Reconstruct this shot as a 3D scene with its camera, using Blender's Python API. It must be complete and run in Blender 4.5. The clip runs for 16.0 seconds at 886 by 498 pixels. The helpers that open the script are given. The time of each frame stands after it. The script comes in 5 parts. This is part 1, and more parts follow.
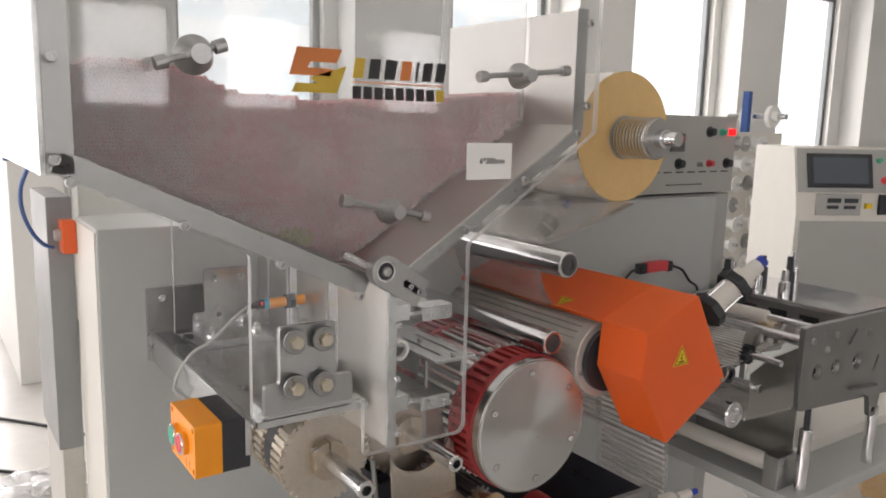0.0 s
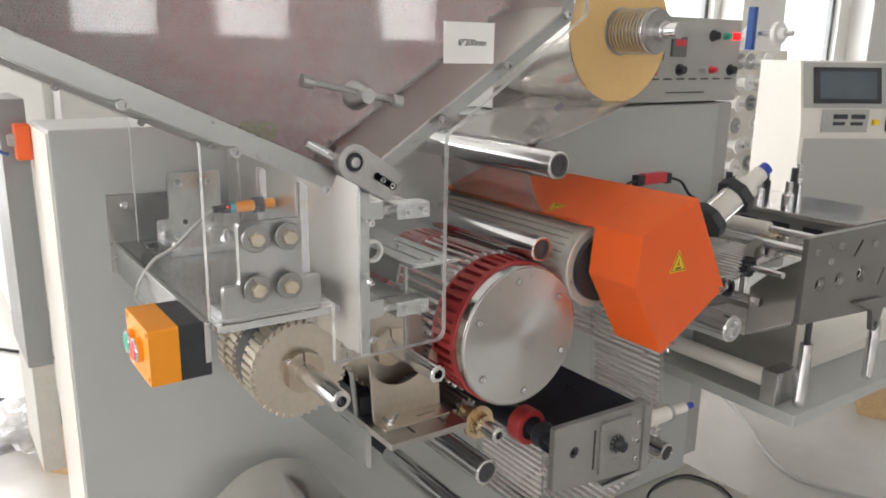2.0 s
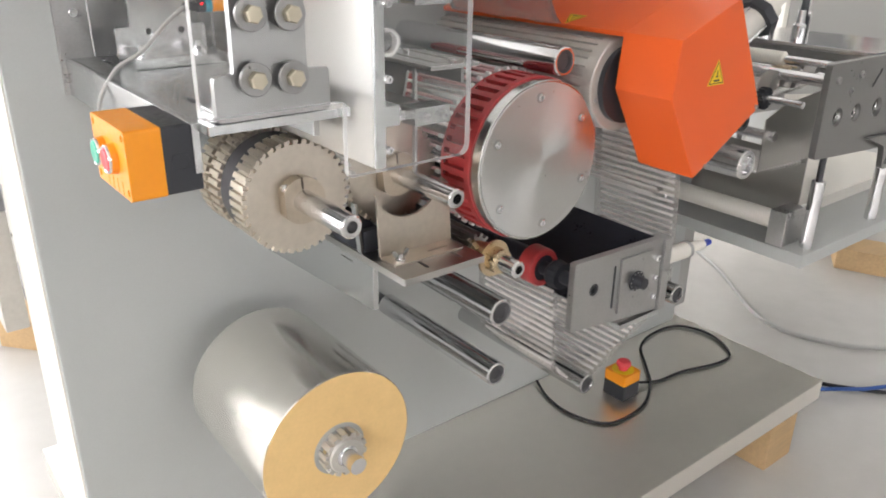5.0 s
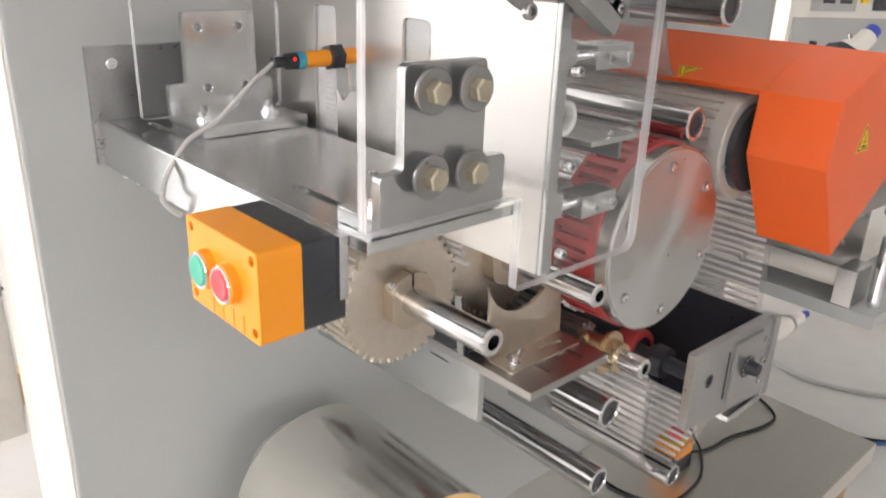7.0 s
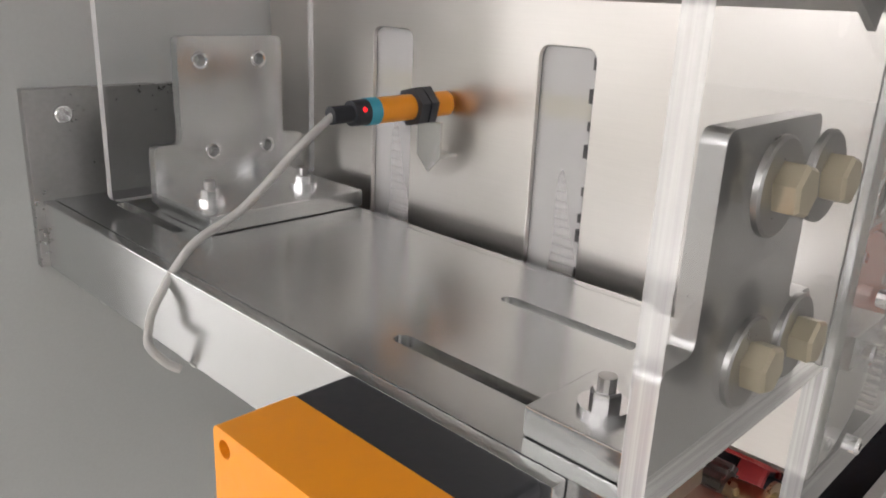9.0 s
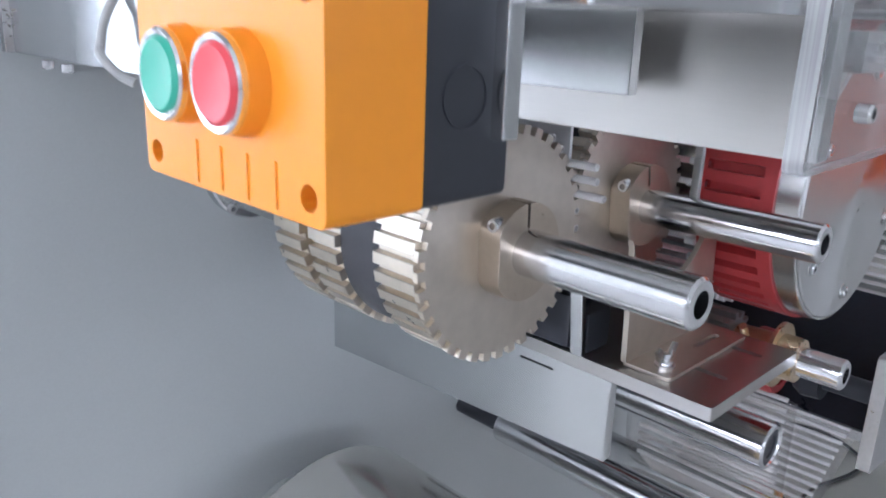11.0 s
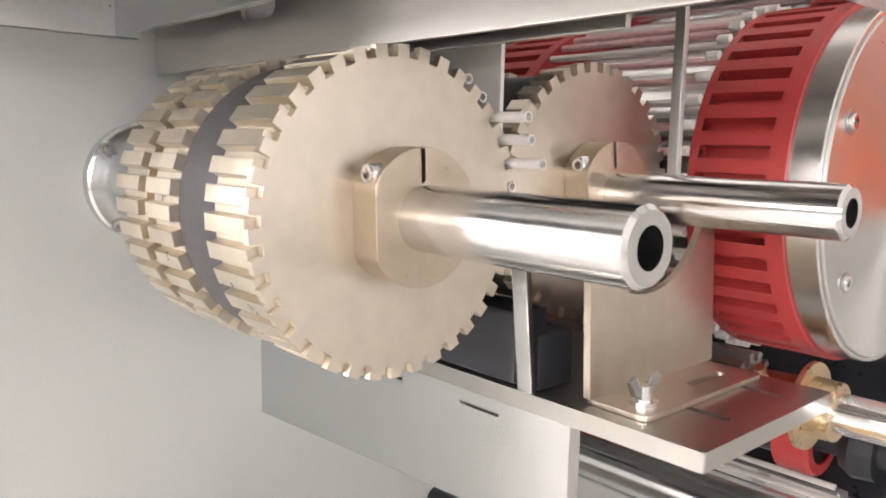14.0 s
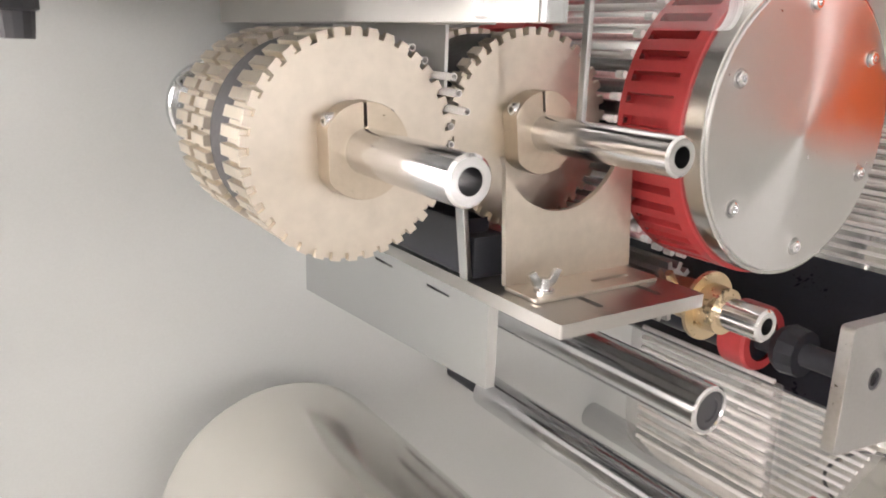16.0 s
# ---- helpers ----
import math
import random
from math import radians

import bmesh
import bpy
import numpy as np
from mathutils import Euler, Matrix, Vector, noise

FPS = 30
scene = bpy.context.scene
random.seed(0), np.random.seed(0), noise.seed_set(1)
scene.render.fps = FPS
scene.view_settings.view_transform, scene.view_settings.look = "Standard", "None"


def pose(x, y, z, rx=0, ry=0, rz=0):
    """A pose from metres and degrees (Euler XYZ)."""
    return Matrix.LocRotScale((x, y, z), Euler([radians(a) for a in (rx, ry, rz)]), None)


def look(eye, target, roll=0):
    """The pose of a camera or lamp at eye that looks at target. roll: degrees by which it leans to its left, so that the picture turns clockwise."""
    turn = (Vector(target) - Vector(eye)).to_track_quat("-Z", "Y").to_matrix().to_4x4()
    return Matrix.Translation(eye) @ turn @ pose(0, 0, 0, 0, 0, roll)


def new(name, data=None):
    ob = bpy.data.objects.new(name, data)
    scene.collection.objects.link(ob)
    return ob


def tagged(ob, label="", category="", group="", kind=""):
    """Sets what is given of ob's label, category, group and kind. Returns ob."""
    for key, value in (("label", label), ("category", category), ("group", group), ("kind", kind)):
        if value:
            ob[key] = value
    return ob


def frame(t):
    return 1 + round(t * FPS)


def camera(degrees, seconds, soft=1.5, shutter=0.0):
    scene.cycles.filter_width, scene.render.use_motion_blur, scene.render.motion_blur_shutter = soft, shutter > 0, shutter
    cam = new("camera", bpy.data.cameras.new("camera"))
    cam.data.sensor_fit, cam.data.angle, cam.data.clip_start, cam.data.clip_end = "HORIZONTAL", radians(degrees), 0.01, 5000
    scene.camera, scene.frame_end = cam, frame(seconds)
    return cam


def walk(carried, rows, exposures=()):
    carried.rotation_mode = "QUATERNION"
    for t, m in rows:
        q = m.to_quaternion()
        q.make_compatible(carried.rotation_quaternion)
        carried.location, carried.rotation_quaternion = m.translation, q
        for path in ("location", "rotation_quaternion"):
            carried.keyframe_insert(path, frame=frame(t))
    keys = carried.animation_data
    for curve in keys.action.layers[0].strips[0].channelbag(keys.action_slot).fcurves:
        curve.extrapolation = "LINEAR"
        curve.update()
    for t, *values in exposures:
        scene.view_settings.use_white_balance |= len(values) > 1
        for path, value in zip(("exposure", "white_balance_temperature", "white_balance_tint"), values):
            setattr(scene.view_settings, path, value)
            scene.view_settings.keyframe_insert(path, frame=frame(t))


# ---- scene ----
cam = camera(59.4, 16.0, soft=1.8, shutter=0.3)
PATH = [
    (0, (0.157, 0.233, 1.502), (1.277, 1.857, 1.175), 1.4),
    (0.5, (0.171, 0.237, 1.491), (1.284, 1.857, 1.12), 1.5),
    (1, (0.192, 0.249, 1.466), (1.298, 1.866, 1.062), 1.1),
    (1.5, (0.214, 0.272, 1.445), (1.32, 1.878, 0.998), 1.0),
    (2, (0.233, 0.282, 1.428), (1.336, 1.876, 0.936), 0.9),
    (2.5, (0.243, 0.293, 1.408), (1.35, 1.869, 0.87), 1.0),
    (3, (0.255, 0.307, 1.382), (1.363, 1.864, 0.794), 1.0),
    (3.5, (0.269, 0.324, 1.356), (1.38, 1.86, 0.715), 1.2),
    (4, (0.282, 0.344, 1.332), (1.396, 1.851, 0.633), 1.3),
    (4.2, (0.285, 0.352, 1.318), (1.398, 1.849, 0.598), 1.2),
    (6.3, (0.114, 0.642, 1.274), (1.342, 1.998, 0.465), 1.4),
    (6.5, (0.119, 0.67, 1.278), (1.367, 2.021, 0.492), 1.6),
    (7, (0.194, 0.766, 1.297), (1.464, 2.13, 0.57), 2.1),
    (7.5, (0.254, 0.891, 1.299), (1.536, 2.274, 0.635), 2.3),
    (8, (0.277, 1.037, 1.305), (1.624, 2.364, 0.655), 2.2),
    (8.2, (0.301, 1.081, 1.292), (1.654, 2.414, 0.666), 2.4),
    (10.3, (0.316, 1.1, 1.164), (1.706, 2.393, 0.536), 2.9),
    (10.5, (0.306, 1.081, 1.131), (1.689, 2.388, 0.514), 3.5),
    (10.7, (0.307, 1.062, 1.108), (1.666, 2.4, 0.504), 2.5),
    (11, (0.321, 1.061, 1.071), (1.673, 2.415, 0.488), 2.0),
    (11.5, (0.37, 1.069, 1.026), (1.693, 2.479, 0.516), 1.7),
    (12, (0.412, 1.074, 0.988), (1.719, 2.524, 0.552), 1.3),
    (12.5, (0.445, 1.079, 0.967), (1.746, 2.553, 0.6), 1.3),
    (13, (0.468, 1.083, 0.939), (1.775, 2.566, 0.638), 1.6),
    (13.5, (0.474, 1.091, 0.952), (1.788, 2.571, 0.659), 1.2),
    (14, (0.477, 1.091, 0.953), (1.795, 2.57, 0.677), 1.0),
    (14.5, (0.48, 1.078, 0.94), (1.778, 2.573, 0.661), 0.8),
    (15, (0.475, 1.035, 0.939), (1.734, 2.557, 0.625), 0.8),
    (15.5, (0.459, 0.957, 0.947), (1.639, 2.52, 0.539), 1.0),
    (16, (0.47, 0.892, 0.994), (1.527, 2.507, 0.47), 1.8),
]
EXPOSE = 0.62
STOPS = [(0, -1.40, 6500, 13), (1, -1.14, 6450, 12), (2.5, -0.98, 6350, 9), (4.2, -0.66, 6250, 10), (6.5, -0.64, 6300, 12), (7.4, -0.84, 6450, 13), (8.2, -1.12, 6500, 13), (10.3, -1.38, 5800, 10), (10.7, -1.22, 5500, 10), (11.0, -1.02, 5250, 12), (11.25, -0.80, 5750, 12), (11.6, -0.58, 6150, 13), (12.1, -0.34, 6600, 14), (12.6, -0.24, 6550, 13), (14.5, -0.12, 6600, 14), (16, -0.16, 6550, 14)]
walk(cam, [(t, look(eye, target, roll)) for t, eye, target, roll in PATH], [(t, EXPOSE + e, k, g) for t, e, k, g in STOPS])

FLOOR = -0.17
PANEL = 1.745

# ---- world, sun and window light ----
world = bpy.data.worlds.new("sky")
scene.world = world
world.use_nodes = True
wn = world.node_tree.nodes
sky = wn.new("ShaderNodeTexSky")
sky.sky_type, sky.sun_disc = "NISHITA", False
sky.sun_elevation, sky.sun_rotation = radians(38), radians(40)
world.node_tree.links.new(sky.outputs[0], wn["Background"].inputs[0])
wn["Background"].inputs[1].default_value = 0.14


def area(name, m, w, h, power, color=(1, 1, 1)):
    d = bpy.data.lights.new(name, "AREA")
    d.shape, d.size, d.size_y, d.energy, d.color = "RECTANGLE", w, h, power, color
    ob = new(name, d)
    ob.matrix_world = m
    return ob


sun = new("sun", bpy.data.lights.new("sun", "SUN"))
sun.data.energy, sun.data.angle, sun.data.color = 2.2, radians(0.5), (1.0, 0.95, 0.88)
sun.matrix_world = look((20, 24, 24), (0, 0, 0))

# skylight through the windows, watts for each square metre of opening
NORTH, SOUTH, WEST = 24, 18, 34

# ---- materials ----


def shader(name):
    m = bpy.data.materials.new(name)
    m.use_nodes = True
    return m, m.node_tree.nodes, m.node_tree.links, m.node_tree.nodes["Principled BSDF"]


def coat(name, col, rough=0.5, metal=0.0, var=0.08, scale=14.0, bump=0.03, stretch=(1, 1, 1), fine=180.0, rvar=0.12, spec=0.5, rand=0.0):
    """Paint, metal or plastic with variation at two scales."""
    m, n, l, p = shader(name)
    tc = n.new("ShaderNodeTexCoord")
    mp = n.new("ShaderNodeMapping")
    mp.inputs["Scale"].default_value = stretch
    l.new(tc.outputs["Object"], mp.inputs["Vector"])
    big, small = n.new("ShaderNodeTexNoise"), n.new("ShaderNodeTexNoise")
    big.inputs["Scale"].default_value, big.inputs["Detail"].default_value = scale, 4
    small.inputs["Scale"].default_value, small.inputs["Detail"].default_value = fine, 3
    l.new(tc.outputs["Object"], big.inputs["Vector"])
    l.new(mp.outputs[0], small.inputs["Vector"])
    mix = n.new("ShaderNodeMath")
    mix.operation = "MULTIPLY_ADD"
    l.new(small.outputs[0], mix.inputs[0])
    mix.inputs[1].default_value = 0.5
    half = n.new("ShaderNodeMath")
    half.operation = "MULTIPLY"
    half.inputs[1].default_value = 0.5
    l.new(big.outputs[0], half.inputs[0])
    l.new(half.outputs[0], mix.inputs[2])
    ramp = n.new("ShaderNodeMapRange")
    ramp.inputs["From Min"].default_value, ramp.inputs["From Max"].default_value = 0.3, 0.7
    ramp.inputs["To Min"].default_value, ramp.inputs["To Max"].default_value = 1 - var, 1 + var
    l.new(mix.outputs[0], ramp.inputs["Value"])
    hsv = n.new("ShaderNodeHueSaturation")
    hsv.inputs["Color"].default_value = (*col, 1)
    if rand:
        oi, rr = n.new("ShaderNodeObjectInfo"), n.new("ShaderNodeMapRange")
        rr.inputs["To Min"].default_value, rr.inputs["To Max"].default_value = 1 - rand, 1 + rand
        l.new(oi.outputs["Random"], rr.inputs["Value"])
        mm = n.new("ShaderNodeMath")
        mm.operation = "MULTIPLY"
        l.new(rr.outputs[0], mm.inputs[0])
        l.new(ramp.outputs[0], mm.inputs[1])
        l.new(mm.outputs[0], hsv.inputs["Value"])
    else:
        l.new(ramp.outputs[0], hsv.inputs["Value"])
    l.new(hsv.outputs[0], p.inputs["Base Color"])
    rg = n.new("ShaderNodeMapRange")
    rg.inputs["From Min"].default_value, rg.inputs["From Max"].default_value = 0.3, 0.7
    rg.inputs["To Min"].default_value, rg.inputs["To Max"].default_value = max(0.02, rough * (1 - rvar * 2)), min(1, rough * (1 + rvar * 2))
    l.new(mix.outputs[0], rg.inputs["Value"])
    l.new(rg.outputs[0], p.inputs["Roughness"])
    p.inputs["Metallic"].default_value = metal
    p.inputs["Specular IOR Level"].default_value = spec
    if bump:
        b = n.new("ShaderNodeBump")
        b.inputs["Strength"].default_value, b.inputs["Distance"].default_value = bump, 0.002
        l.new(small.outputs[0], b.inputs["Height"])
        l.new(b.outputs[0], p.inputs["Normal"])
    return m


def clear(name, tint=(0.96, 0.97, 0.97), gloss=0.03, ior=1.45, milk=0.0, cloud=6.0):
    """Clear sheet: mostly see-through, with a gloss that grows at grazing angles and a little haze."""
    m, n, l, p = shader(name)
    out = n["Material Output"]
    tr, gl, df = n.new("ShaderNodeBsdfTransparent"), n.new("ShaderNodeBsdfGlossy"), n.new("ShaderNodeBsdfDiffuse")
    tr.inputs[0].default_value = (*tint, 1)
    gl.inputs["Roughness"].default_value = gloss
    df.inputs[0].default_value = (0.85, 0.85, 0.85, 1)
    lw, pw, fr = n.new("ShaderNodeLayerWeight"), n.new("ShaderNodeMath"), n.new("ShaderNodeMapRange")
    lw.inputs[0].default_value = 0.5
    pw.operation = "POWER"
    pw.inputs[1].default_value = 4.5
    l.new(lw.outputs["Facing"], pw.inputs[0])
    fr.inputs["To Min"].default_value, fr.inputs["To Max"].default_value = ((ior - 1) / (ior + 1)) ** 2, 0.8
    l.new(pw.outputs[0], fr.inputs["Value"])
    a, b = n.new("ShaderNodeMixShader"), n.new("ShaderNodeMixShader")
    noise_t, mr = n.new("ShaderNodeTexNoise"), n.new("ShaderNodeMapRange")
    noise_t.inputs["Scale"].default_value = cloud
    mr.inputs["To Min"].default_value, mr.inputs["To Max"].default_value = milk * 0.4, milk * 1.6
    l.new(noise_t.outputs[0], mr.inputs["Value"])
    l.new(mr.outputs[0], a.inputs[0])
    l.new(tr.outputs[0], a.inputs[1])
    l.new(df.outputs[0], a.inputs[2])
    l.new(fr.outputs[0], b.inputs[0])
    l.new(a.outputs[0], b.inputs[1])
    l.new(gl.outputs[0], b.inputs[2])
    l.new(b.outputs[0], out.inputs[0])
    return m


def glow(name, col, power):
    m, n, l, p = shader(name)
    p.inputs["Base Color"].default_value = (*col, 1)
    p.inputs["Emission Color"].default_value, p.inputs["Emission Strength"].default_value = (*col, 1), power
    return m


M = dict(
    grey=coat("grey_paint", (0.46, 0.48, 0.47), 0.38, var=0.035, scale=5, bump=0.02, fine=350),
    console=coat("console_paint", (0.42, 0.42, 0.40), 0.42, var=0.04, scale=4, bump=0.03, fine=300),
    steel=coat("brushed_steel", (0.62, 0.62, 0.61), 0.24, 1.0, var=0.025, stretch=(0.03, 1, 1), fine=800, bump=0.003, rvar=0.06),
    alu=coat("machined_aluminium", (0.62, 0.63, 0.63), 0.24, 1.0, var=0.025, stretch=(1, 0.03, 1), fine=800, bump=0.003, rvar=0.06),
    cast=coat("dull_zinc_steel", (0.46, 0.46, 0.455), 0.33, 1.0, var=0.09, fine=220, bump=0.03),
    chrome=coat("hard_chrome", (0.74, 0.74, 0.75), 0.16, 1.0, var=0.02, bump=0.0),
    roller=coat("satin_roller", (0.60, 0.60, 0.60), 0.17, 1.0, var=0.04, stretch=(1, 0.04, 1), fine=200, bump=0.01),
    disc=coat("warm_ground_steel", (0.60, 0.545, 0.47), 0.38, 1.0, var=0.10, scale=22, fine=90, bump=0.03),
    tooth=coat("warm_milled_steel", (0.78, 0.71, 0.60), 0.34, 1.0, var=0.08, scale=30, fine=120, bump=0.03),
    brass=coat("dull_brass", (0.62, 0.50, 0.33), 0.30, 1.0, var=0.10, scale=30),
    dark=coat("dark_rubber", (0.055, 0.055, 0.06), 0.45, var=0.15, scale=30),
    black=coat("black_plastic", (0.028, 0.030, 0.036), 0.42, var=0.12, scale=20, bump=0.05),
    navy=coat("black_roller_rubber", (0.020, 0.022, 0.030), 0.33, var=0.2, scale=15),
    red=coat("red_rubber", (0.46, 0.050, 0.052), 0.42, var=0.10, scale=18, bump=0.06),
    orange=coat("orange_paint", (0.80, 0.125, 0.022), 0.36, var=0.04, scale=6, bump=0.08, fine=420),
    yellow=coat("yellow_plastic", (0.88, 0.32, 0.012), 0.38, var=0.03, scale=20, bump=0.03),
    green=coat("green_button", (0.06, 0.42, 0.28), 0.35, var=0.04),
    redbtn=coat("red_button", (0.72, 0.06, 0.075), 0.33, var=0.04),
    cable=coat("grey_cable", (0.42, 0.42, 0.40), 0.5),
    blackcable=coat("black_cable", (0.02, 0.02, 0.022), 0.45),
    cyan=coat("cyan_label", (0.05, 0.33, 0.45), 0.4),
    blue=coat("blue_plastic", (0.03, 0.06, 0.40), 0.4),
    hose=coat("blue_hose", (0.03, 0.09, 0.30), 0.35),
    wood=coat("pine_block", (0.52, 0.36, 0.19), 0.7, var=0.15, stretch=(0.1, 1, 1), fine=90, bump=0.1),
    paper=coat("white_paper", (0.82, 0.82, 0.80), 0.8, var=0.02),
    ink=coat("black_ink", (0.03, 0.03, 0.03), 0.6),
    signyellow=coat("sign_yellow", (0.85, 0.60, 0.02), 0.5, var=0.03),
    gold=coat("roll_end_film", (0.80, 0.55, 0.24), 0.42, var=0.05, scale=40, stretch=(1, 0.1, 1), fine=160, spec=0.5),
    filmbody=coat("wound_film", (0.74, 0.72, 0.67), 0.17, 0.85, var=0.05, scale=5, stretch=(0.05, 1, 0.05), fine=30, bump=0.015),
    wall=coat("white_wall_paint", (0.74, 0.74, 0.71), 0.85, var=0.03, scale=2, bump=0.05),
    ceil=coat("ceiling_paint", (0.82, 0.82, 0.80), 0.9, var=0.03, scale=2),
    floor=coat("polished_concrete", (0.56, 0.55, 0.525), 0.20, var=0.06, scale=2.2, fine=9, bump=0.004),
    frame=coat("dark_window_frame", (0.16, 0.17, 0.17), 0.4, 0.3),
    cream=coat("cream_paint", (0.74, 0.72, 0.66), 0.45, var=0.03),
    screen=coat("lcd_glass", (0.10, 0.12, 0.14), 0.10, var=0.05),
    white=coat("white_plastic", (0.80, 0.80, 0.78), 0.4, var=0.03),
    yellowstraw=coat("yellow_green_straw", (0.70, 0.62, 0.30), 0.5, var=0.1, scale=60),
    straw=coat("white_straw", (0.80, 0.78, 0.76), 0.35, var=0.06, scale=60),
    pinkstraw=coat("pink_straw_paper", (0.78, 0.50, 0.50), 0.55, var=0.22, scale=9, bump=0.0),
    acrylic=clear("clear_acrylic", (0.98, 0.985, 0.985), milk=0.025),
    dusty=clear("dusty_acrylic", (0.97, 0.975, 0.975), 0.05, 1.45, 0.15, 9.0),
    edge=clear("acrylic_edge", (0.92, 0.94, 0.93), 0.2, 1.6, 0.44),
    film=clear("clear_film", (0.95, 0.94, 0.93), 0.06, 1.6, 0.05),
    webfilm=clear("shiny_film", (0.90, 0.89, 0.88), 0.12, 2.1, 0.16),
    glass=clear("window_glass", (0.97, 0.98, 0.98), 0.0, 1.4),
    redled=glow("red_led", (1.0, 0.008, 0.012), 3.0),
    colgrey=coat("mid_grey_paint", (0.26, 0.265, 0.265), 0.45, var=0.05),
    brushed=coat("satin_brushed_steel", (0.66, 0.64, 0.61), 0.32, 1.0, var=0.03, stretch=(1, 0.03, 1), fine=700, bump=0.004, rvar=0.06),
    stain=coat("stainless_sheet", (0.47, 0.46, 0.44), 0.30, 1.0, var=0.025, scale=5, fine=300, bump=0.0, rvar=0.03),
    darksteel=coat("dark_plated_steel", (0.34, 0.34, 0.335), 0.34, 1.0, var=0.06, scale=10, fine=160, bump=0.01),
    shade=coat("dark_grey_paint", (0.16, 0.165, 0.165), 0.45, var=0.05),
    polish=coat("polished_base", (0.90, 0.87, 0.82), 0.34, 1.0, var=0.02, scale=4, fine=30, bump=0.0, rvar=0.04),
    pale=coat("pale_coated_steel", (0.52, 0.50, 0.46), 0.36, 0.35, var=0.08, scale=20, fine=120),
    frosted=clear("frosted_sheet", (0.9, 0.9, 0.9), 0.15, 1.5, 0.30, 0.4),
    bag=clear("plastic_bag", (0.9, 0.9, 0.9), 0.12, 1.7, 0.35),
)

# ---- mesh tools ----


def finish(bm, bev=0.0):
    bmesh.ops.remove_doubles(bm, verts=bm.verts, dist=1e-6)
    bmesh.ops.recalc_face_normals(bm, faces=bm.faces)
    if bev:
        es = [e for e in bm.edges if len(e.link_faces) == 2 and e.calc_face_angle(0) > 0.6]
        bmesh.ops.bevel(bm, geom=es, offset=bev, segments=2, profile=0.6, affect="EDGES", clamp_overlap=True)
    for f in bm.faces:
        f.smooth = True
    for e in bm.edges:
        if len(e.link_faces) == 2 and e.calc_face_angle(0) > 0.40:
            e.smooth = False
    return bm


def thing(name, at, label="", category="", group="", kind=""):
    ob = new(name)
    ob.empty_display_size = 0.02
    ob.location = at
    return tagged(ob, label, category, group, kind)


def base_of(ob):
    at = Vector(ob.location)
    while ob.parent:
        ob = ob.parent
        at = Vector(ob.location)
    return at


def part(name, bm, material, parent, label="", bev=0.0, mats=()):
    """One mesh object, built in world places, under a thing or a part."""
    finish(bm, bev)
    me = bpy.data.meshes.new(name)
    bm.to_mesh(me)
    bm.free()
    for m in (material, *mats):
        me.materials.append(m)
    ob = new(name, me)
    if parent:
        ob.parent = parent
        if not parent.parent:
            ob.matrix_parent_inverse = Matrix.Translation(-base_of(parent))
    if bev:
        ob.modifiers.new("flat_faces", "WEIGHTED_NORMAL").keep_sharp = True
    return tagged(ob, label)


def solid(name, bm, material, label, category, group="", kind="", bev=0.0, mats=()):
    """A thing that is one mesh."""
    ob = part(name, bm, material, None, "", bev, mats)
    return tagged(ob, label, category, group, kind)


def box(x0, x1, y0, y1, z0, z1, bm=None):
    bm = bm or bmesh.new()
    v = [bm.verts.new((x, y, z)) for x in (x0, x1) for y in (y0, y1) for z in (z0, z1)]
    for f in ((0, 1, 3, 2), (4, 6, 7, 5), (0, 4, 5, 1), (2, 3, 7, 6), (0, 2, 6, 4), (1, 5, 7, 3)):
        bm.faces.new([v[i] for i in f])
    return bm


def lathe(at, axis, prof, seg=40, bm=None):
    """A turned body: prof is a row of (way along the axis, radius)."""
    bm = bm or bmesh.new()
    a = Vector(axis).normalized()
    u = a.orthogonal().normalized()
    w = a.cross(u)
    at = Vector(at)
    rings = []
    for s, r in prof:
        c = at + a * s
        if r < 1e-6:
            rings.append([bm.verts.new(c)])
        else:
            rings.append([bm.verts.new(c + (u * math.cos(k * math.tau / seg) + w * math.sin(k * math.tau / seg)) * r) for k in range(seg)])
    for p, q in zip(rings, rings[1:]):
        for k in range(seg):
            j = (k + 1) % seg
            if len(p) == 1 and len(q) == 1:
                continue
            if len(p) == 1:
                bm.faces.new((p[0], q[k], q[j]))
            elif len(q) == 1:
                bm.faces.new((p[k], q[0], p[j]))
            else:
                bm.faces.new((p[k], q[k], q[j], p[j]))
    return bm


def rod(p, q, r, seg=24, bm=None, cham=0.0):
    p, q = Vector(p), Vector(q)
    n = (q - p).length
    c = min(cham, n / 3, r / 2)
    prof = [(0, 0), (0, r - c), (c, r), (n - c, r), (n, r - c), (n, 0)] if c else [(0, 0), (0, r), (n, r), (n, 0)]
    return lathe(p, q - p, prof, seg, bm)


def roller(x, z, y0, y1, r, bore, deep=0.03, lip=0.004, seg=48):
    """A roller along y with a hollow, chamfered front end at y0."""
    return lathe((x, y1, z), (0, -1, 0), [(0, 0), (0, r), (y1 - y0 - 0.002, r), (y1 - y0, r - 0.002), (y1 - y0, r - lip), (y1 - y0 - 0.003, r - lip - 0.001), (y1 - y0 - 0.003, bore + 0.001), (y1 - y0 - 0.003, bore), (y1 - y0 - deep, bore), (y1 - y0 - deep, 0)], seg)


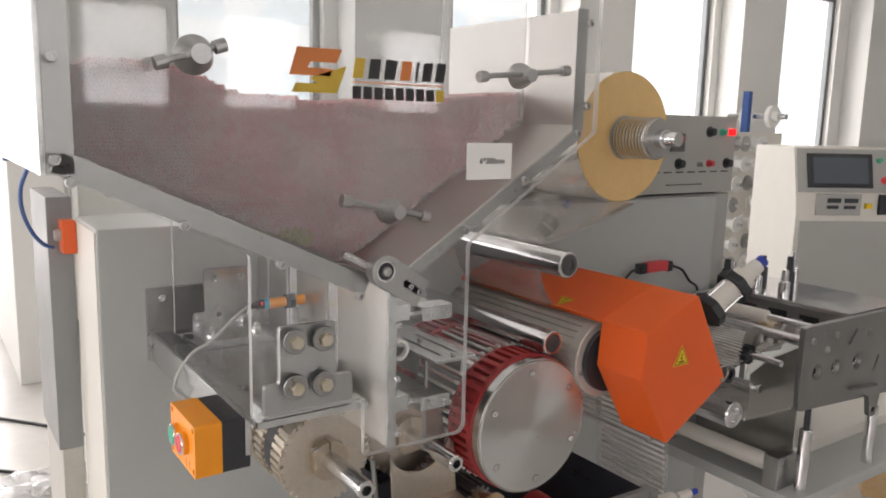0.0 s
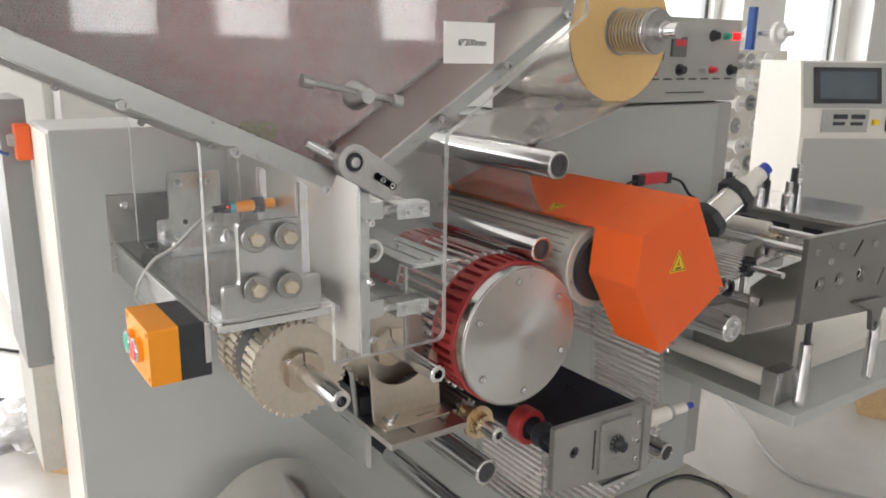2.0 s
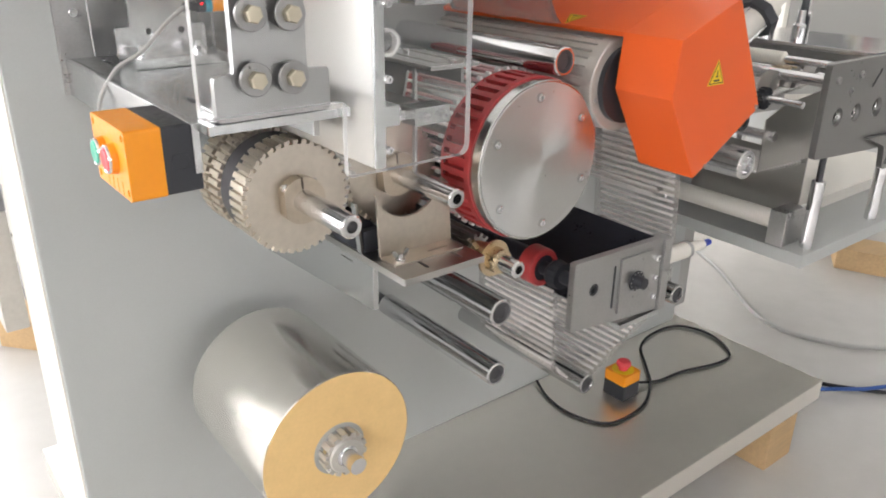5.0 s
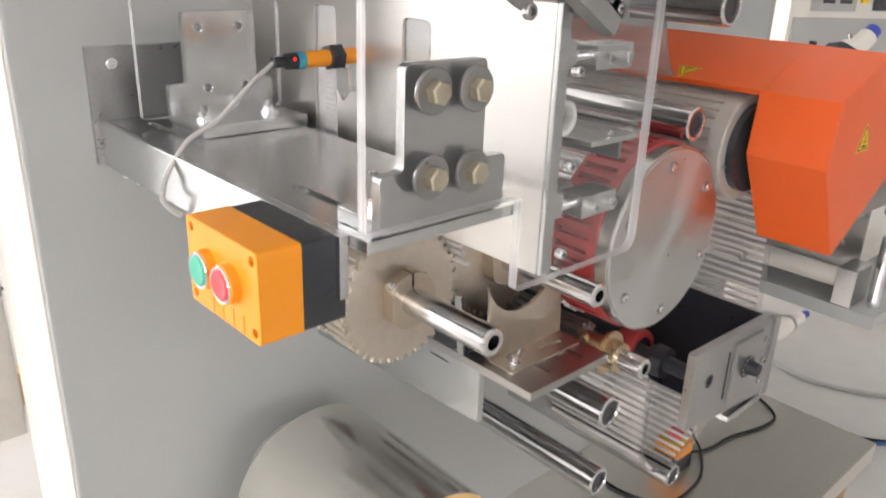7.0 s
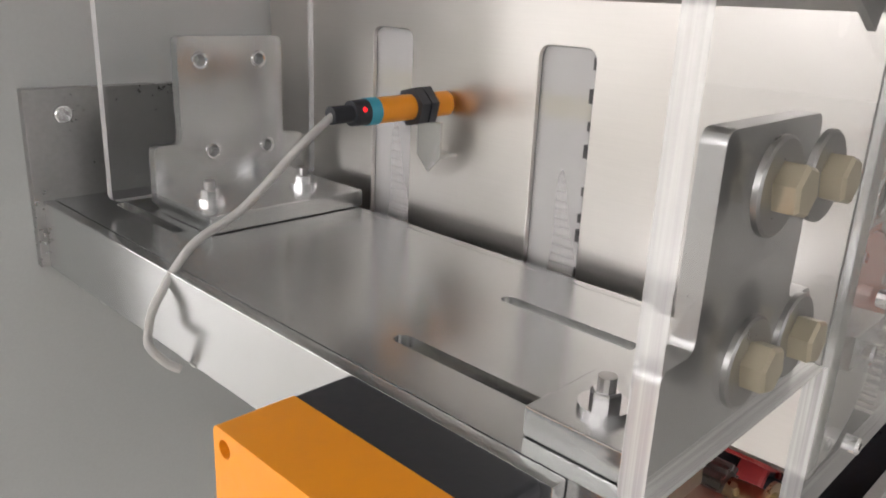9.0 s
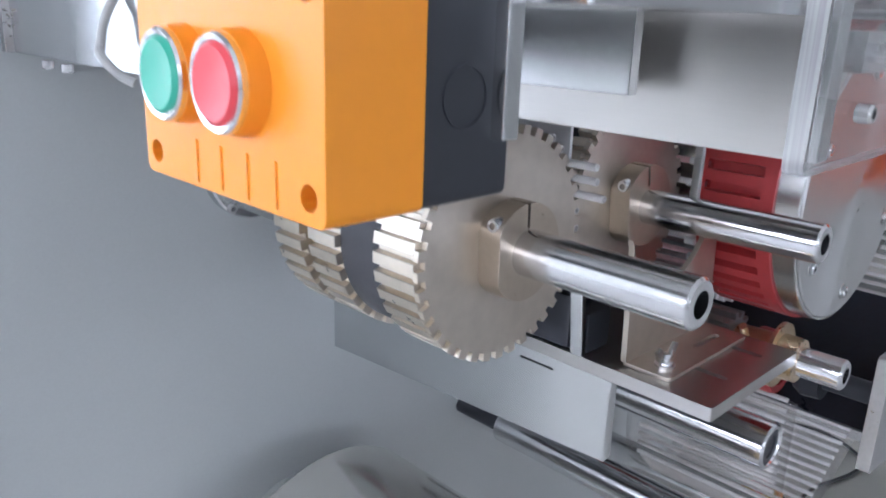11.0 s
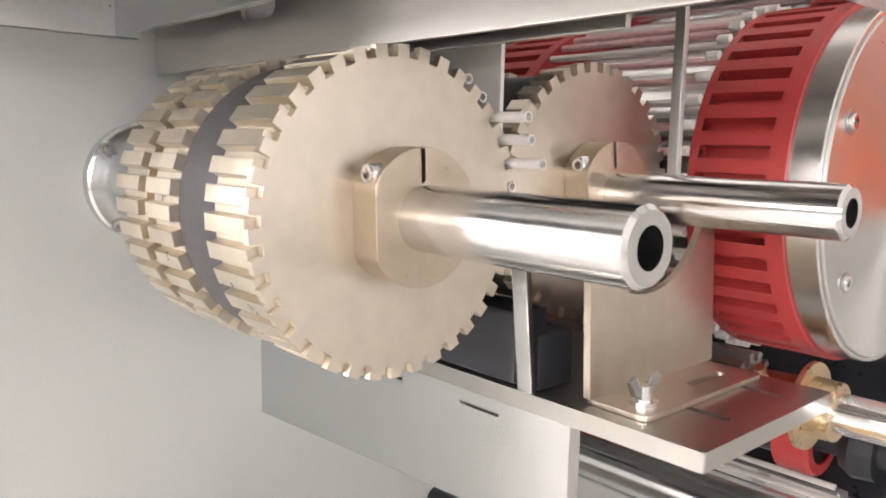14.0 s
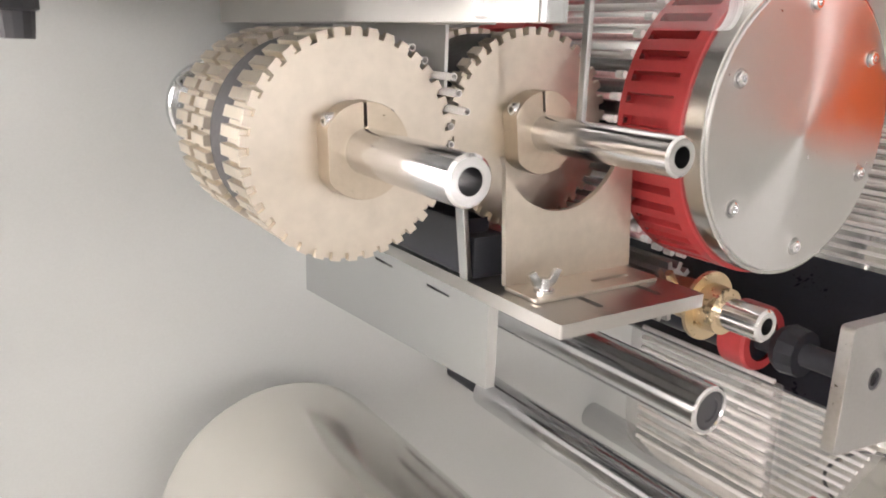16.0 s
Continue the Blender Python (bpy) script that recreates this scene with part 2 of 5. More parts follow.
def plate(pts, a, b, axis="y", holes=(), bm=None):
    """A flat plate: outline and holes in the two other axes' plane, from a to b along axis."""
    bm = bm or bmesh.new()
    put = {"y": lambda u, v, w: (u, w, v), "x": lambda u, v, w: (w, u, v), "z": lambda u, v, w: (u, v, w)}[axis]
    edges = []
    for loop in (pts, *holes):
        vs = [bm.verts.new(put(u, v, a)) for u, v in loop]
        edges += [bm.edges.new((p, q)) for p, q in zip(vs, vs[1:] + vs[:1])]
    got = bmesh.ops.triangle_fill(bm, use_beauty=True, use_dissolve=False, edges=edges)
    faces = [g for g in got["geom"] if isinstance(g, bmesh.types.BMFace)]
    ext = bmesh.ops.extrude_face_region(bm, geom=faces)
    d = Vector(put(0, 0, b - a))
    bmesh.ops.translate(bm, vec=d, verts=[g for g in ext["geom"] if isinstance(g, bmesh.types.BMVert)])
    return bm


def ring(u, v, r, n=20):
    return [(u + r * math.cos(k * math.tau / n), v + r * math.sin(k * math.tau / n)) for k in range(n)]


def slot(u0, v0, u1, v1, r, n=8):
    """A long round-ended slot from one centre to the other."""
    a = math.atan2(v1 - v0, u1 - u0)
    out = [(u1 + r * math.cos(a - math.pi / 2 + k * math.pi / n), v1 + r * math.sin(a - math.pi / 2 + k * math.pi / n)) for k in range(n + 1)]
    return out + [(u0 + r * math.cos(a + math.pi / 2 + k * math.pi / n), v0 + r * math.sin(a + math.pi / 2 + k * math.pi / n)) for k in range(n + 1)]


def rounded(pts, r, n=4):
    """Rounds the corners of an outline."""
    out = []
    for i, p in enumerate(pts):
        p, a, b = Vector(p), Vector(pts[i - 1]), Vector(pts[(i + 1) % len(pts)])
        k = min(r, (a - p).length * 0.45, (b - p).length * 0.45)
        s, e = p + (a - p).normalized() * k, p + (b - p).normalized() * k
        for j in range(n + 1):
            t = j / n
            q = s * (1 - t) ** 2 + p * 2 * t * (1 - t) + e * t * t
            out.append((q.x, q.y))
    return out


def sweep(pts, r, seg=10, smooth=6):
    """A cable along a smooth line through the points."""
    P = [Vector(p) for p in pts]
    line = []
    for i in range(len(P) - 1):
        a, b, c, d = P[max(i - 1, 0)], P[i], P[i + 1], P[min(i + 2, len(P) - 1)]
        for j in range(smooth):
            t = j / smooth
            line.append(0.5 * ((2 * b) + (c - a) * t + (2 * a - 5 * b + 4 * c - d) * t * t + (3 * b - a - 3 * c + d) * t ** 3))
    line.append(P[-1])
    bm = bmesh.new()
    prev, u = None, None
    for i, p in enumerate(line):
        d = (line[min(i + 1, len(line) - 1)] - line[max(i - 1, 0)]).normalized()
        u = d.orthogonal().normalized() if u is None else (u - d * u.dot(d)).normalized()
        w = d.cross(u)
        cur = [bm.verts.new(p + (u * math.cos(k * math.tau / seg) + w * math.sin(k * math.tau / seg)) * r) for k in range(seg)]
        if prev:
            for k in range(seg):
                bm.faces.new((prev[k], prev[(k + 1) % seg], cur[(k + 1) % seg], cur[k]))
        else:
            bm.faces.new(cur)
        prev = cur
    bm.faces.new(prev[::-1])
    return bm


def hexhead(at, axis, r, h, bm=None):
    return lathe(at, axis, [(0, 0), (0, r), (h * 0.85, r), (h, r * 0.86), (h, 0)], 6, bm)


def socket(at, axis, r, h):
    """A cap screw with a hex socket."""
    return lathe(at, axis, [(0, 0), (0, r), (h * 0.8, r), (h, r * 0.85), (h, r * 0.5), (h * 0.3, r * 0.5), (h * 0.3, 0)], 12)


def bolt(parent, at, axis, r=0.011, washer=0.018):
    b = part("bolt", hexhead(Vector(at) + Vector(axis) * 0.003, axis, r, 0.009), M["brassbolt"], parent, "zinc hex bolt")
    part("washer", lathe(at, axis, [(0, 0), (0, washer), (0.0022, washer), (0.003, washer * 0.94), (0.003, 0)], 28), M["darksteel"], b)


def writing(name, text, size, m, material, parent=None, depth=0.0003):
    c = bpy.data.curves.new(name, "FONT")
    c.body, c.size, c.extrude, c.align_x, c.align_y = text, size, depth, "CENTER", "CENTER"
    tmp = bpy.data.objects.new(name, c)
    me = bpy.data.meshes.new_from_object(tmp)
    bpy.data.objects.remove(tmp)
    me.transform(m)
    me.materials.append(material)
    ob = new(name, me)
    if parent:
        ob.parent = parent
        ob.matrix_parent_inverse = Matrix.Translation(-base_of(parent))
    return ob


def bars(parent, name, rows, material, y):
    """Unreadable writing: short flat bars in a plane facing -y; rows of (x0, x1, z0, z1)."""
    for x0, x1, z0, z1 in rows:
        part(name, box(x0, x1, y - 0.0012, y, z0, z1), material, parent)


def daylight():
    """Hazy bright distance with the faint grid of a far facade."""
    m, n, l, p = shader("hazy_distance")
    em, br, tc, mp = n.new("ShaderNodeEmission"), n.new("ShaderNodeTexBrick"), n.new("ShaderNodeTexCoord"), n.new("ShaderNodeMapping")
    mp.inputs["Rotation"].default_value = (radians(90), 0, 0)
    l.new(tc.outputs["Object"], mp.inputs["Vector"])
    l.new(mp.outputs[0], br.inputs["Vector"])
    br.offset = 0.0
    br.inputs["Color1"].default_value, br.inputs["Color2"].default_value, br.inputs["Mortar"].default_value = (0.80, 0.86, 0.88, 1), (0.88, 0.90, 0.90, 1), (1, 0.98, 0.96, 1)
    br.inputs["Scale"].default_value, br.inputs["Mortar Size"].default_value, br.inputs["Brick Width"].default_value, br.inputs["Row Height"].default_value = 0.6, 0.25, 1.2, 0.9
    l.new(br.outputs[0], em.inputs[0])
    em.inputs[1].default_value = 3.0
    l.new(em.outputs[0], n["Material Output"].inputs[0])
    return m


def spun():
    """Turned steel: fine rings round the middle, so the gloss fans out in wedges."""
    m = coat("spun_steel", (0.60, 0.60, 0.59), 0.30, 1.0, var=0.02, bump=0.0, rvar=0.05)
    n, l, p = m.node_tree.nodes, m.node_tree.links, m.node_tree.nodes["Principled BSDF"]
    tg = n.new("ShaderNodeTangent")
    tg.direction_type, tg.axis = "RADIAL", "Y"
    p.inputs["Anisotropic"].default_value = 0.92
    l.new(tg.outputs[0], p.inputs["Tangent"])
    return m


M["spun"] = spun()
M["clamp"] = coat("clamp_collar_steel", (0.52, 0.45, 0.36), 0.36, 1.0, var=0.08, scale=40)
M["daylight"] = daylight()
FRONT = pose(0, 0, 0, 90, 0, 0)
M["brassbolt"] = coat("yellow_zinc", (0.60, 0.55, 0.43), 0.28, 1.0, var=0.02, bump=0.0, fine=60, rvar=0.02)

# ---- the hall ----
X0, X1, Y0, Y1, TOP = -6.0, 15.0, -13.0, 7.0, 4.0
WIN_FAR = [(-5.6, -4.3), (-3.2, -1.8), (-0.6, 0.93), (2.05, 3.42), (4.86, 6.2), (7.58, 9.1), (10.7, 12.1)]
WIN_NEAR = [(-5.0, -3.4), (-2.4, -0.8), (0.2, 1.8), (2.8, 4.4), (5.4, 7.0), (9.0, 10.6)]
WIN_LEFT = [(-4.8, -2.6), (-1.4, 0.8), (2.0, 4.2)]
SILL, HEAD = 0.0, 3.5
HIGH_SILL = 1.6
solid("floor", box(X0, X1, Y0, Y1, FLOOR - 0.2, FLOOR), M["floor"], "grey polished concrete factory floor", "floor", kind="structure")
solid("ceiling", box(X0, X1, Y0, Y1, TOP, TOP + 0.2), M["ceil"], "white painted ceiling", "ceiling", kind="structure")


def holes(wins, sill=SILL):
    return [[(a, sill), (b, sill), (b, HEAD), (a, HEAD)] for a, b in wins]


solid("wall_north", plate([(X0, FLOOR), (X1, FLOOR), (X1, TOP), (X0, TOP)], Y1, Y1 + 0.3, "y", holes(WIN_FAR)), M["wall"], "white painted wall with tall windows", "wall", kind="structure")
solid("wall_south", plate([(X0, FLOOR), (X1, FLOOR), (X1, TOP), (X0, TOP)], Y0 - 0.3, Y0, "y", holes(WIN_NEAR, HIGH_SILL)), M["wall"], "white painted wall with windows", "wall", kind="structure")
solid("wall_west", plate([(Y0 - 0.3, FLOOR), (Y1 + 0.3, FLOOR), (Y1 + 0.3, TOP), (Y0 - 0.3, TOP)], X0 - 0.3, X0, "x", holes(WIN_LEFT, HIGH_SILL)), M["wall"], "white painted wall with windows", "wall", kind="structure")
solid("wall_east", box(X1, X1 + 0.3, Y0 - 0.3, Y1 + 0.3, FLOOR, TOP), M["wall"], "plain white painted wall", "wall", kind="structure")
for i, (a, b) in enumerate([(1.2, 1.98), (3.56, 4.6), (6.32, 7.2), (9.24, 10.16), (12.4, 13.6)]):
    solid(f"pillar_{i + 1}", box(a, b, Y1 - 0.35, Y1 - 0.003, FLOOR, TOP), M["wall"], "white painted wall pillar between windows", "pillar", kind="structure", bev=0.01)

solid("pillar_6", box(0.63, 0.93, 5.45, 6.9, FLOOR, TOP), M["wall"], "white painted pillar standing before the windows", "pillar", kind="structure", bev=0.01)


def window(i, a, b, y, sill):
    w = thing(f"window_{i}", ((a + b) / 2, y, sill), "tall window with a dark metal frame and bright daylight", "window", kind="structure")
    for p, q, r, t in [(a, a + 0.07, sill, HEAD), (b - 0.07, b, sill, HEAD), (a + 0.07, b - 0.07, sill, sill + 0.07), (a + 0.07, b - 0.07, HEAD - 0.07, HEAD)] + ([(a + 0.07, b - 0.07, 0.70, 0.76)] if sill == SILL else []):
        part("window_frame", box(p, q, y + 0.08, y + 0.16, r, t), M["frame"], w, bev=0.004)
    g = part("pane", box(a + 0.07, b - 0.07, y + 0.115, y + 0.121, sill + 0.07, HEAD - 0.07), M["glass"], w)
    g.visible_shadow = False


def window_light(a, b, sill, at, power):
    """Skylight entering by one opening; at() gives the place for a way along the wall."""
    mid = (sill + HEAD) / 2
    eye, aim = at((a + b) / 2)
    area("window_light", look((*eye, mid), (*aim, mid)), b - a, HEAD - sill, power * (b - a) * (HEAD - sill), (1.0, 0.925, 0.905))


for i, (a, b) in enumerate(WIN_FAR):
    window(i + 1, a, b, Y1, SILL)
    window_light(a, b, SILL, lambda c: ((c, Y1 + 0.29), (c, 0)), NORTH)
for i, (a, b) in enumerate(WIN_NEAR):
    window(i + 11, a, b, Y0 - 0.3, HIGH_SILL)
    window_light(a, b, HIGH_SILL, lambda c: ((c, Y0 - 0.29), (c, 0)), SOUTH)
for a, b in WIN_LEFT:
    window_light(a, b, HIGH_SILL, lambda c: ((X0 - 0.29, c), (0, c)), WEST)

# plain bright daylight outside the windows
for nm, m in (("north", pose(3, 16, 4, 90, 0, 180)), ("south", pose(3, -24, 4, 90, 0, 0)), ("west", pose(-14, 1, 4, 90, 0, -90))):
    bm = bmesh.new()
    bm.faces.new([bm.verts.new(m @ Vector(p)) for p in ((-40, -9, 0), (40, -9, 0), (40, 14, 0), (-40, 14, 0))])
    solid("backdrop_" + nm, bm, M["daylight"], "pale overcast distance outside the windows", "backdrop", kind="structure").visible_shadow = False

# ---- main machine: grey frame on a polished base ----
frame_ob = thing("machine_frame", (1.3, 1.9, FLOOR), "grey painted machine side frame on a polished steel base plate", "machine")
part("side_panel", box(0.43, 2.235, PANEL, 1.965, 0.09, 1.29), M["grey"], frame_ob, bev=0.006)
part("base_plate", box(0.43, 2.27, 1.255, 2.25, 0.03, 0.09), M["polish"], frame_ob, "polished stainless base plate", bev=0.003)
part("base_skirt", box(0.5, 2.2, 1.32, 2.2, -0.02, 0.03), M["cast"], frame_ob)
# added sheet: its cream paints the window light on the grey panel end
part("edge_trim", box(0.4272, 0.4298, 1.752, 1.958, 0.10, 1.283), M["cream"], frame_ob, "added cream sheet painting window light on the panel end")
part("rear_column", box(0.378, 0.4265, 1.968, 2.2, 0.79, 1.33), M["colgrey"], frame_ob, bev=0.003)
con = part("control_console", box(1.42, 2.375, 1.795, 2.2, 1.296, 1.535), M["console"], frame_ob, "grey control console with knobs and lamps", bev=0.004)
part("console_bulk", box(2.24, 2.37, 1.80, 2.2, 0.09, 1.29), M["console"], frame_ob, bev=0.003)
for x, z, k in ((2.29, 1.497, "redbtn"), (2.355, 1.496, "redled"), (2.335, 1.388, "black"), (2.245, 1.388, "redbtn"), (2.20, 1.388, "cable"), (2.10, 1.388, "black"), (2.30, 1.486, "green"), (2.24, 1.486, "black")):
    if k == "redled":
        part("red_lamp", box(x - 0.022, x - 0.002, 1.778, 1.795, z - 0.02, z), M["redled"], frame_ob, "lit red lamp", bev=0.002)
    elif x != 2.29:
        r = 0.013 if k == "black" else 0.009
        part("knob" if k == "black" else "push_button", lathe((x, 1.795, z), (0, -1, 0), [(0, 0), (0, r * 1.3), (0.004, r * 1.3), (0.004, r), (0.02, r * 0.9), (0.02, 0)], 20), M[k], frame_ob)
bars(frame_ob, "caption_bar", [(1.98 + 0.055 * k, 2.015 + 0.055 * k, 1.360, 1.364) for k in range(7)] + [(2.05, 2.22, 1.322, 1.325)], M["ink"], 1.7945)
for x0, z0 in ((1.99, 1.44), (2.085, 1.45)):
    mt = part("meter", box(x0 - 0.03, x0 + 0.03, 1.785, 1.7945, z0 - 0.025, z0 + 0.03), M["shade"], frame_ob, "small dark meter", bev=0.002)
    part("meter_window", box(x0 - 0.022, x0 + 0.022, 1.7835, 1.785, z0 + 0.004, z0 + 0.022), M["redbtn"], mt)
part("indicator", box(1.965, 2.0, 1.789, 1.7945, 1.372, 1.388), M["redbtn"], frame_ob)
for x, y in ((2.17, 1.36), (2.12, 2.1), (0.62, 1.36), (0.62, 2.1)):
    solid("wooden_block", box(x - 0.07, x + 0.07, y - 0.07, y + 0.06, FLOOR, -0.02), M["wood"], "rough pine block under the machine base", "wood block", "blocks under the base", bev=0.004)
part("column_foot", box(0.384, 0.4265, 1.97, 2.2, 0.55, 0.7895), M["pale"], frame_ob, bev=0.003)
rb = thing("rear_button_box", (0.41, 1.96, 1.25), "small orange button box on the rear column", "button box")
part("box_body", box(0.400, 0.4265, 1.925, 1.9675, 1.218, 1.285), M["orange"], rb, bev=0.003)
part("button", lathe((0.400, 1.946, 1.255), (-1, 0, 0), [(0, 0), (0, 0.012), (0.006, 0.012), (0.012, 0.010), (0.012, 0)], 20), M["cable"], rb, "grey push button")

# ---- straw feed wheels ----


def toothed(x, z, y0, y1, r, n, depth, turn=0.0, share=0.52):
    """A disc with square pockets cut in its rim."""
    pts = []
    for k in range(n):
        a, s = turn + k * math.tau / n, math.tau / n
        for f, rr in ((0.0, r - depth), (0.04, r), (share, r), (share + 0.04, r - depth)):
            pts.append((x + rr * math.cos(a + f * s), z + rr * math.sin(a + f * s)))
    return plate(pts, y0, y1)


def toothring(x, z, y0, y1, r, n, depth, turn=0.0, share=0.52):
    """The same disc, its rim faces on a second material."""
    bm = toothed(x, z, y0, y1, r, n, depth, turn, share)
    bm.normal_update()
    for f in bm.faces:
        f.material_index = 0 if abs(f.normal.y) > 0.7 else 1
    return bm


def collar(x, z, y0, y1, r, parent, turn):
    """A split clamp collar with a flat, a slit and a cross screw."""
    pts = []
    for k in range(48):
        a = k * math.tau / 48
        u, v = r * math.cos(a), r * math.sin(a)
        u = max(-r * 0.84, u)
        pts.append((u, v))
    slit = [(-0.0012, r * 0.99), (-0.0012, 0.0175), (0.0012, 0.0175), (0.0012, r * 0.99)]
    pts = [p for p in pts if not (abs(p[0]) < 0.004 and p[1] > 0)]
    i = min(range(len(pts)), key=lambda j: (pts[j][0] - 0.0045) ** 2 + (pts[j][1] - r) ** 2)
    pts = pts[:i + 1] + [slit[3], slit[2], slit[1], slit[0]] + pts[i + 1:]
    ca, sa = math.cos(turn), math.sin(turn)
    out = [(x + u * ca - v * sa, z + u * sa + v * ca) for u, v in pts]
    c = part("collar", plate(out, y0, y1), M["clamp"], parent, "split clamp collar", bev=0.0008)
    d = Vector((ca, 0, sa))
    o = Vector((x, (y0 + y1) / 2 - 0.002, z)) + Vector((-sa, 0, ca)) * (r * 0.66)
    part("screw", socket(o - d * r * 0.58, -d, 0.0052, 0.009), M["chrome"], c)
    part("nut", hexhead(o + d * r * 0.56, d, 0.005, 0.006), M["cast"], c)


def feed_wheel(x, z, y_end, r, n, shaft, turn, faces, label):
    w = thing("feed_wheel", (x, PANEL, z), label, "feed wheel", "straw feed wheels")
    y = faces
    part("shaft", lathe((x, PANEL, z), (0, -1, 0), [(0, 0), (0, shaft), (PANEL - y_end - 0.002, shaft), (PANEL - y_end, shaft - 0.002), (PANEL - y_end, shaft * 0.52), (PANEL - y_end - 0.04, shaft * 0.52), (PANEL - y_end - 0.04, 0)], 40), M["chrome"], w, "polished hollow steel shaft")
    part("face_disc", toothring(x, z, y[0], y[0] + 0.005, r, n, 0.0065, turn, 0.55), M["disc"], w, bev=0.0004, mats=(M["tooth"],))
    for i, (a, b) in enumerate(((y[0] + 0.0052, y[1]), (y[2], y[3]), (y[4], y[5]))):
        part("toothed_disc", toothring(x, z, a, b, r - 0.001, n, 0.0055, turn - 0.05, 0.66), M["disc"], w, bev=0.0005, mats=(M["tooth"],))
    part("spacer_drum", lathe((x, y[1], z), (0, 1, 0), [(0, 0), (0, r - 0.0065), (y[2] - y[1], r - 0.0065), (y[2] - y[1], 0)], 64), M["dark"], w, "dark rubber spacer drum")
    part("spacer_drum", lathe((x, y[3], z), (0, 1, 0), [(0, 0), (0, r - 0.012), (y[4] - y[3], r - 0.012), (y[4] - y[3], 0)], 64), M["brass"], w)
    collar(x, z, y[0] - 0.019, y[0], 0.0350, w, turn * 0.1)
    f = part("flange", lathe((x, PANEL, z), (0, -1, 0), [(0, 0), (0, 0.049), (0.012, 0.049), (0.014, 0.047), (0.014, 0.041), (0.10, 0.040), (0.10, 0)], 48), M["alu"], w)
    for k in range(4):
        a = 0.9 + k * math.tau / 4
        part("screw", socket((x + 0.0445 * math.cos(a), PANEL - 0.012, z + 0.0445 * math.sin(a)), (0, -1, 0), 0.005, 0.006), M["cast"], f)
    return w


YS = (1.400, 1.446, 1.488, 1.521, 1.532, 1.566)
feed_wheel(0.723, 0.915, 1.252, 0.0855, 38, 0.0165, 0.35, YS, "toothed steel straw feed wheel on a chrome shaft")
feed_wheel(0.8965, 0.92, 1.248, 0.0855, 38, 0.0150, 1.25, (1.412, 1.432, 1.50, 1.52, 1.555, 1.575), "toothed steel transfer wheel on a chrome shaft")
for k in range(9):
    a = radians(-20.5 + k * 360 / 38)
    front = 1.378 + 0.004 * (k % 2) if k in (4, 5, 6) else 1.404
    solid("drinking_straw", lathe((0.723 + 0.0870 * math.cos(a), front, 0.915 + 0.0870 * math.sin(a)), (0, 1, 0), [(0.002, 0.0022), (0.0, 0.0022), (0, 0.003), (0.2, 0.003), (0.2, 0.0022), (0.002, 0.0022)], 14), M["straw"], "white straw lying in a wheel pocket", "straw", "straws in the wheel")

# ---- red drum ----
DX, DZ, DR = 1.114, 0.925, 0.132
drum = thing("transfer_drum", (DX, PANEL, DZ), "red slotted rubber drum with a spun steel face plate", "drum")
part("face_plate", lathe((DX, 1.312, DZ), (0, -1, 0), [(0, 0), (0, DR - 0.003), (0.0125, DR - 0.003), (0.0135, DR - 0.004), (0.0135, 0)], 96), M["spun"], drum, "spun steel face plate")
part("rim", lathe((DX, 1.326, DZ), (0, -1, 0), [(0, 0), (0, DR + 0.001), (0.0245, DR + 0.001), (0.0255, DR), (0.0255, DR - 0.0028), (0.015, DR - 0.0028), (0.015, 0)], 96), M["steel"], drum)
for k in range(6):
    a = 0.62 + k * math.tau / 6
    c = (DX + 0.108 * math.cos(a), 1.2985, DZ + 0.108 * math.sin(a))
    s = part("screw", socket(c, (0, -1, 0), 0.0058, 0.004), M["chrome"], drum)
    part("countersink", lathe((c[0], 1.2984, c[2]), (0, -1, 0), [(0, 0.0062), (0.0008, 0.0064), (0.0008, 0.0082), (0, 0.0084)], 20), M["cast"], drum)


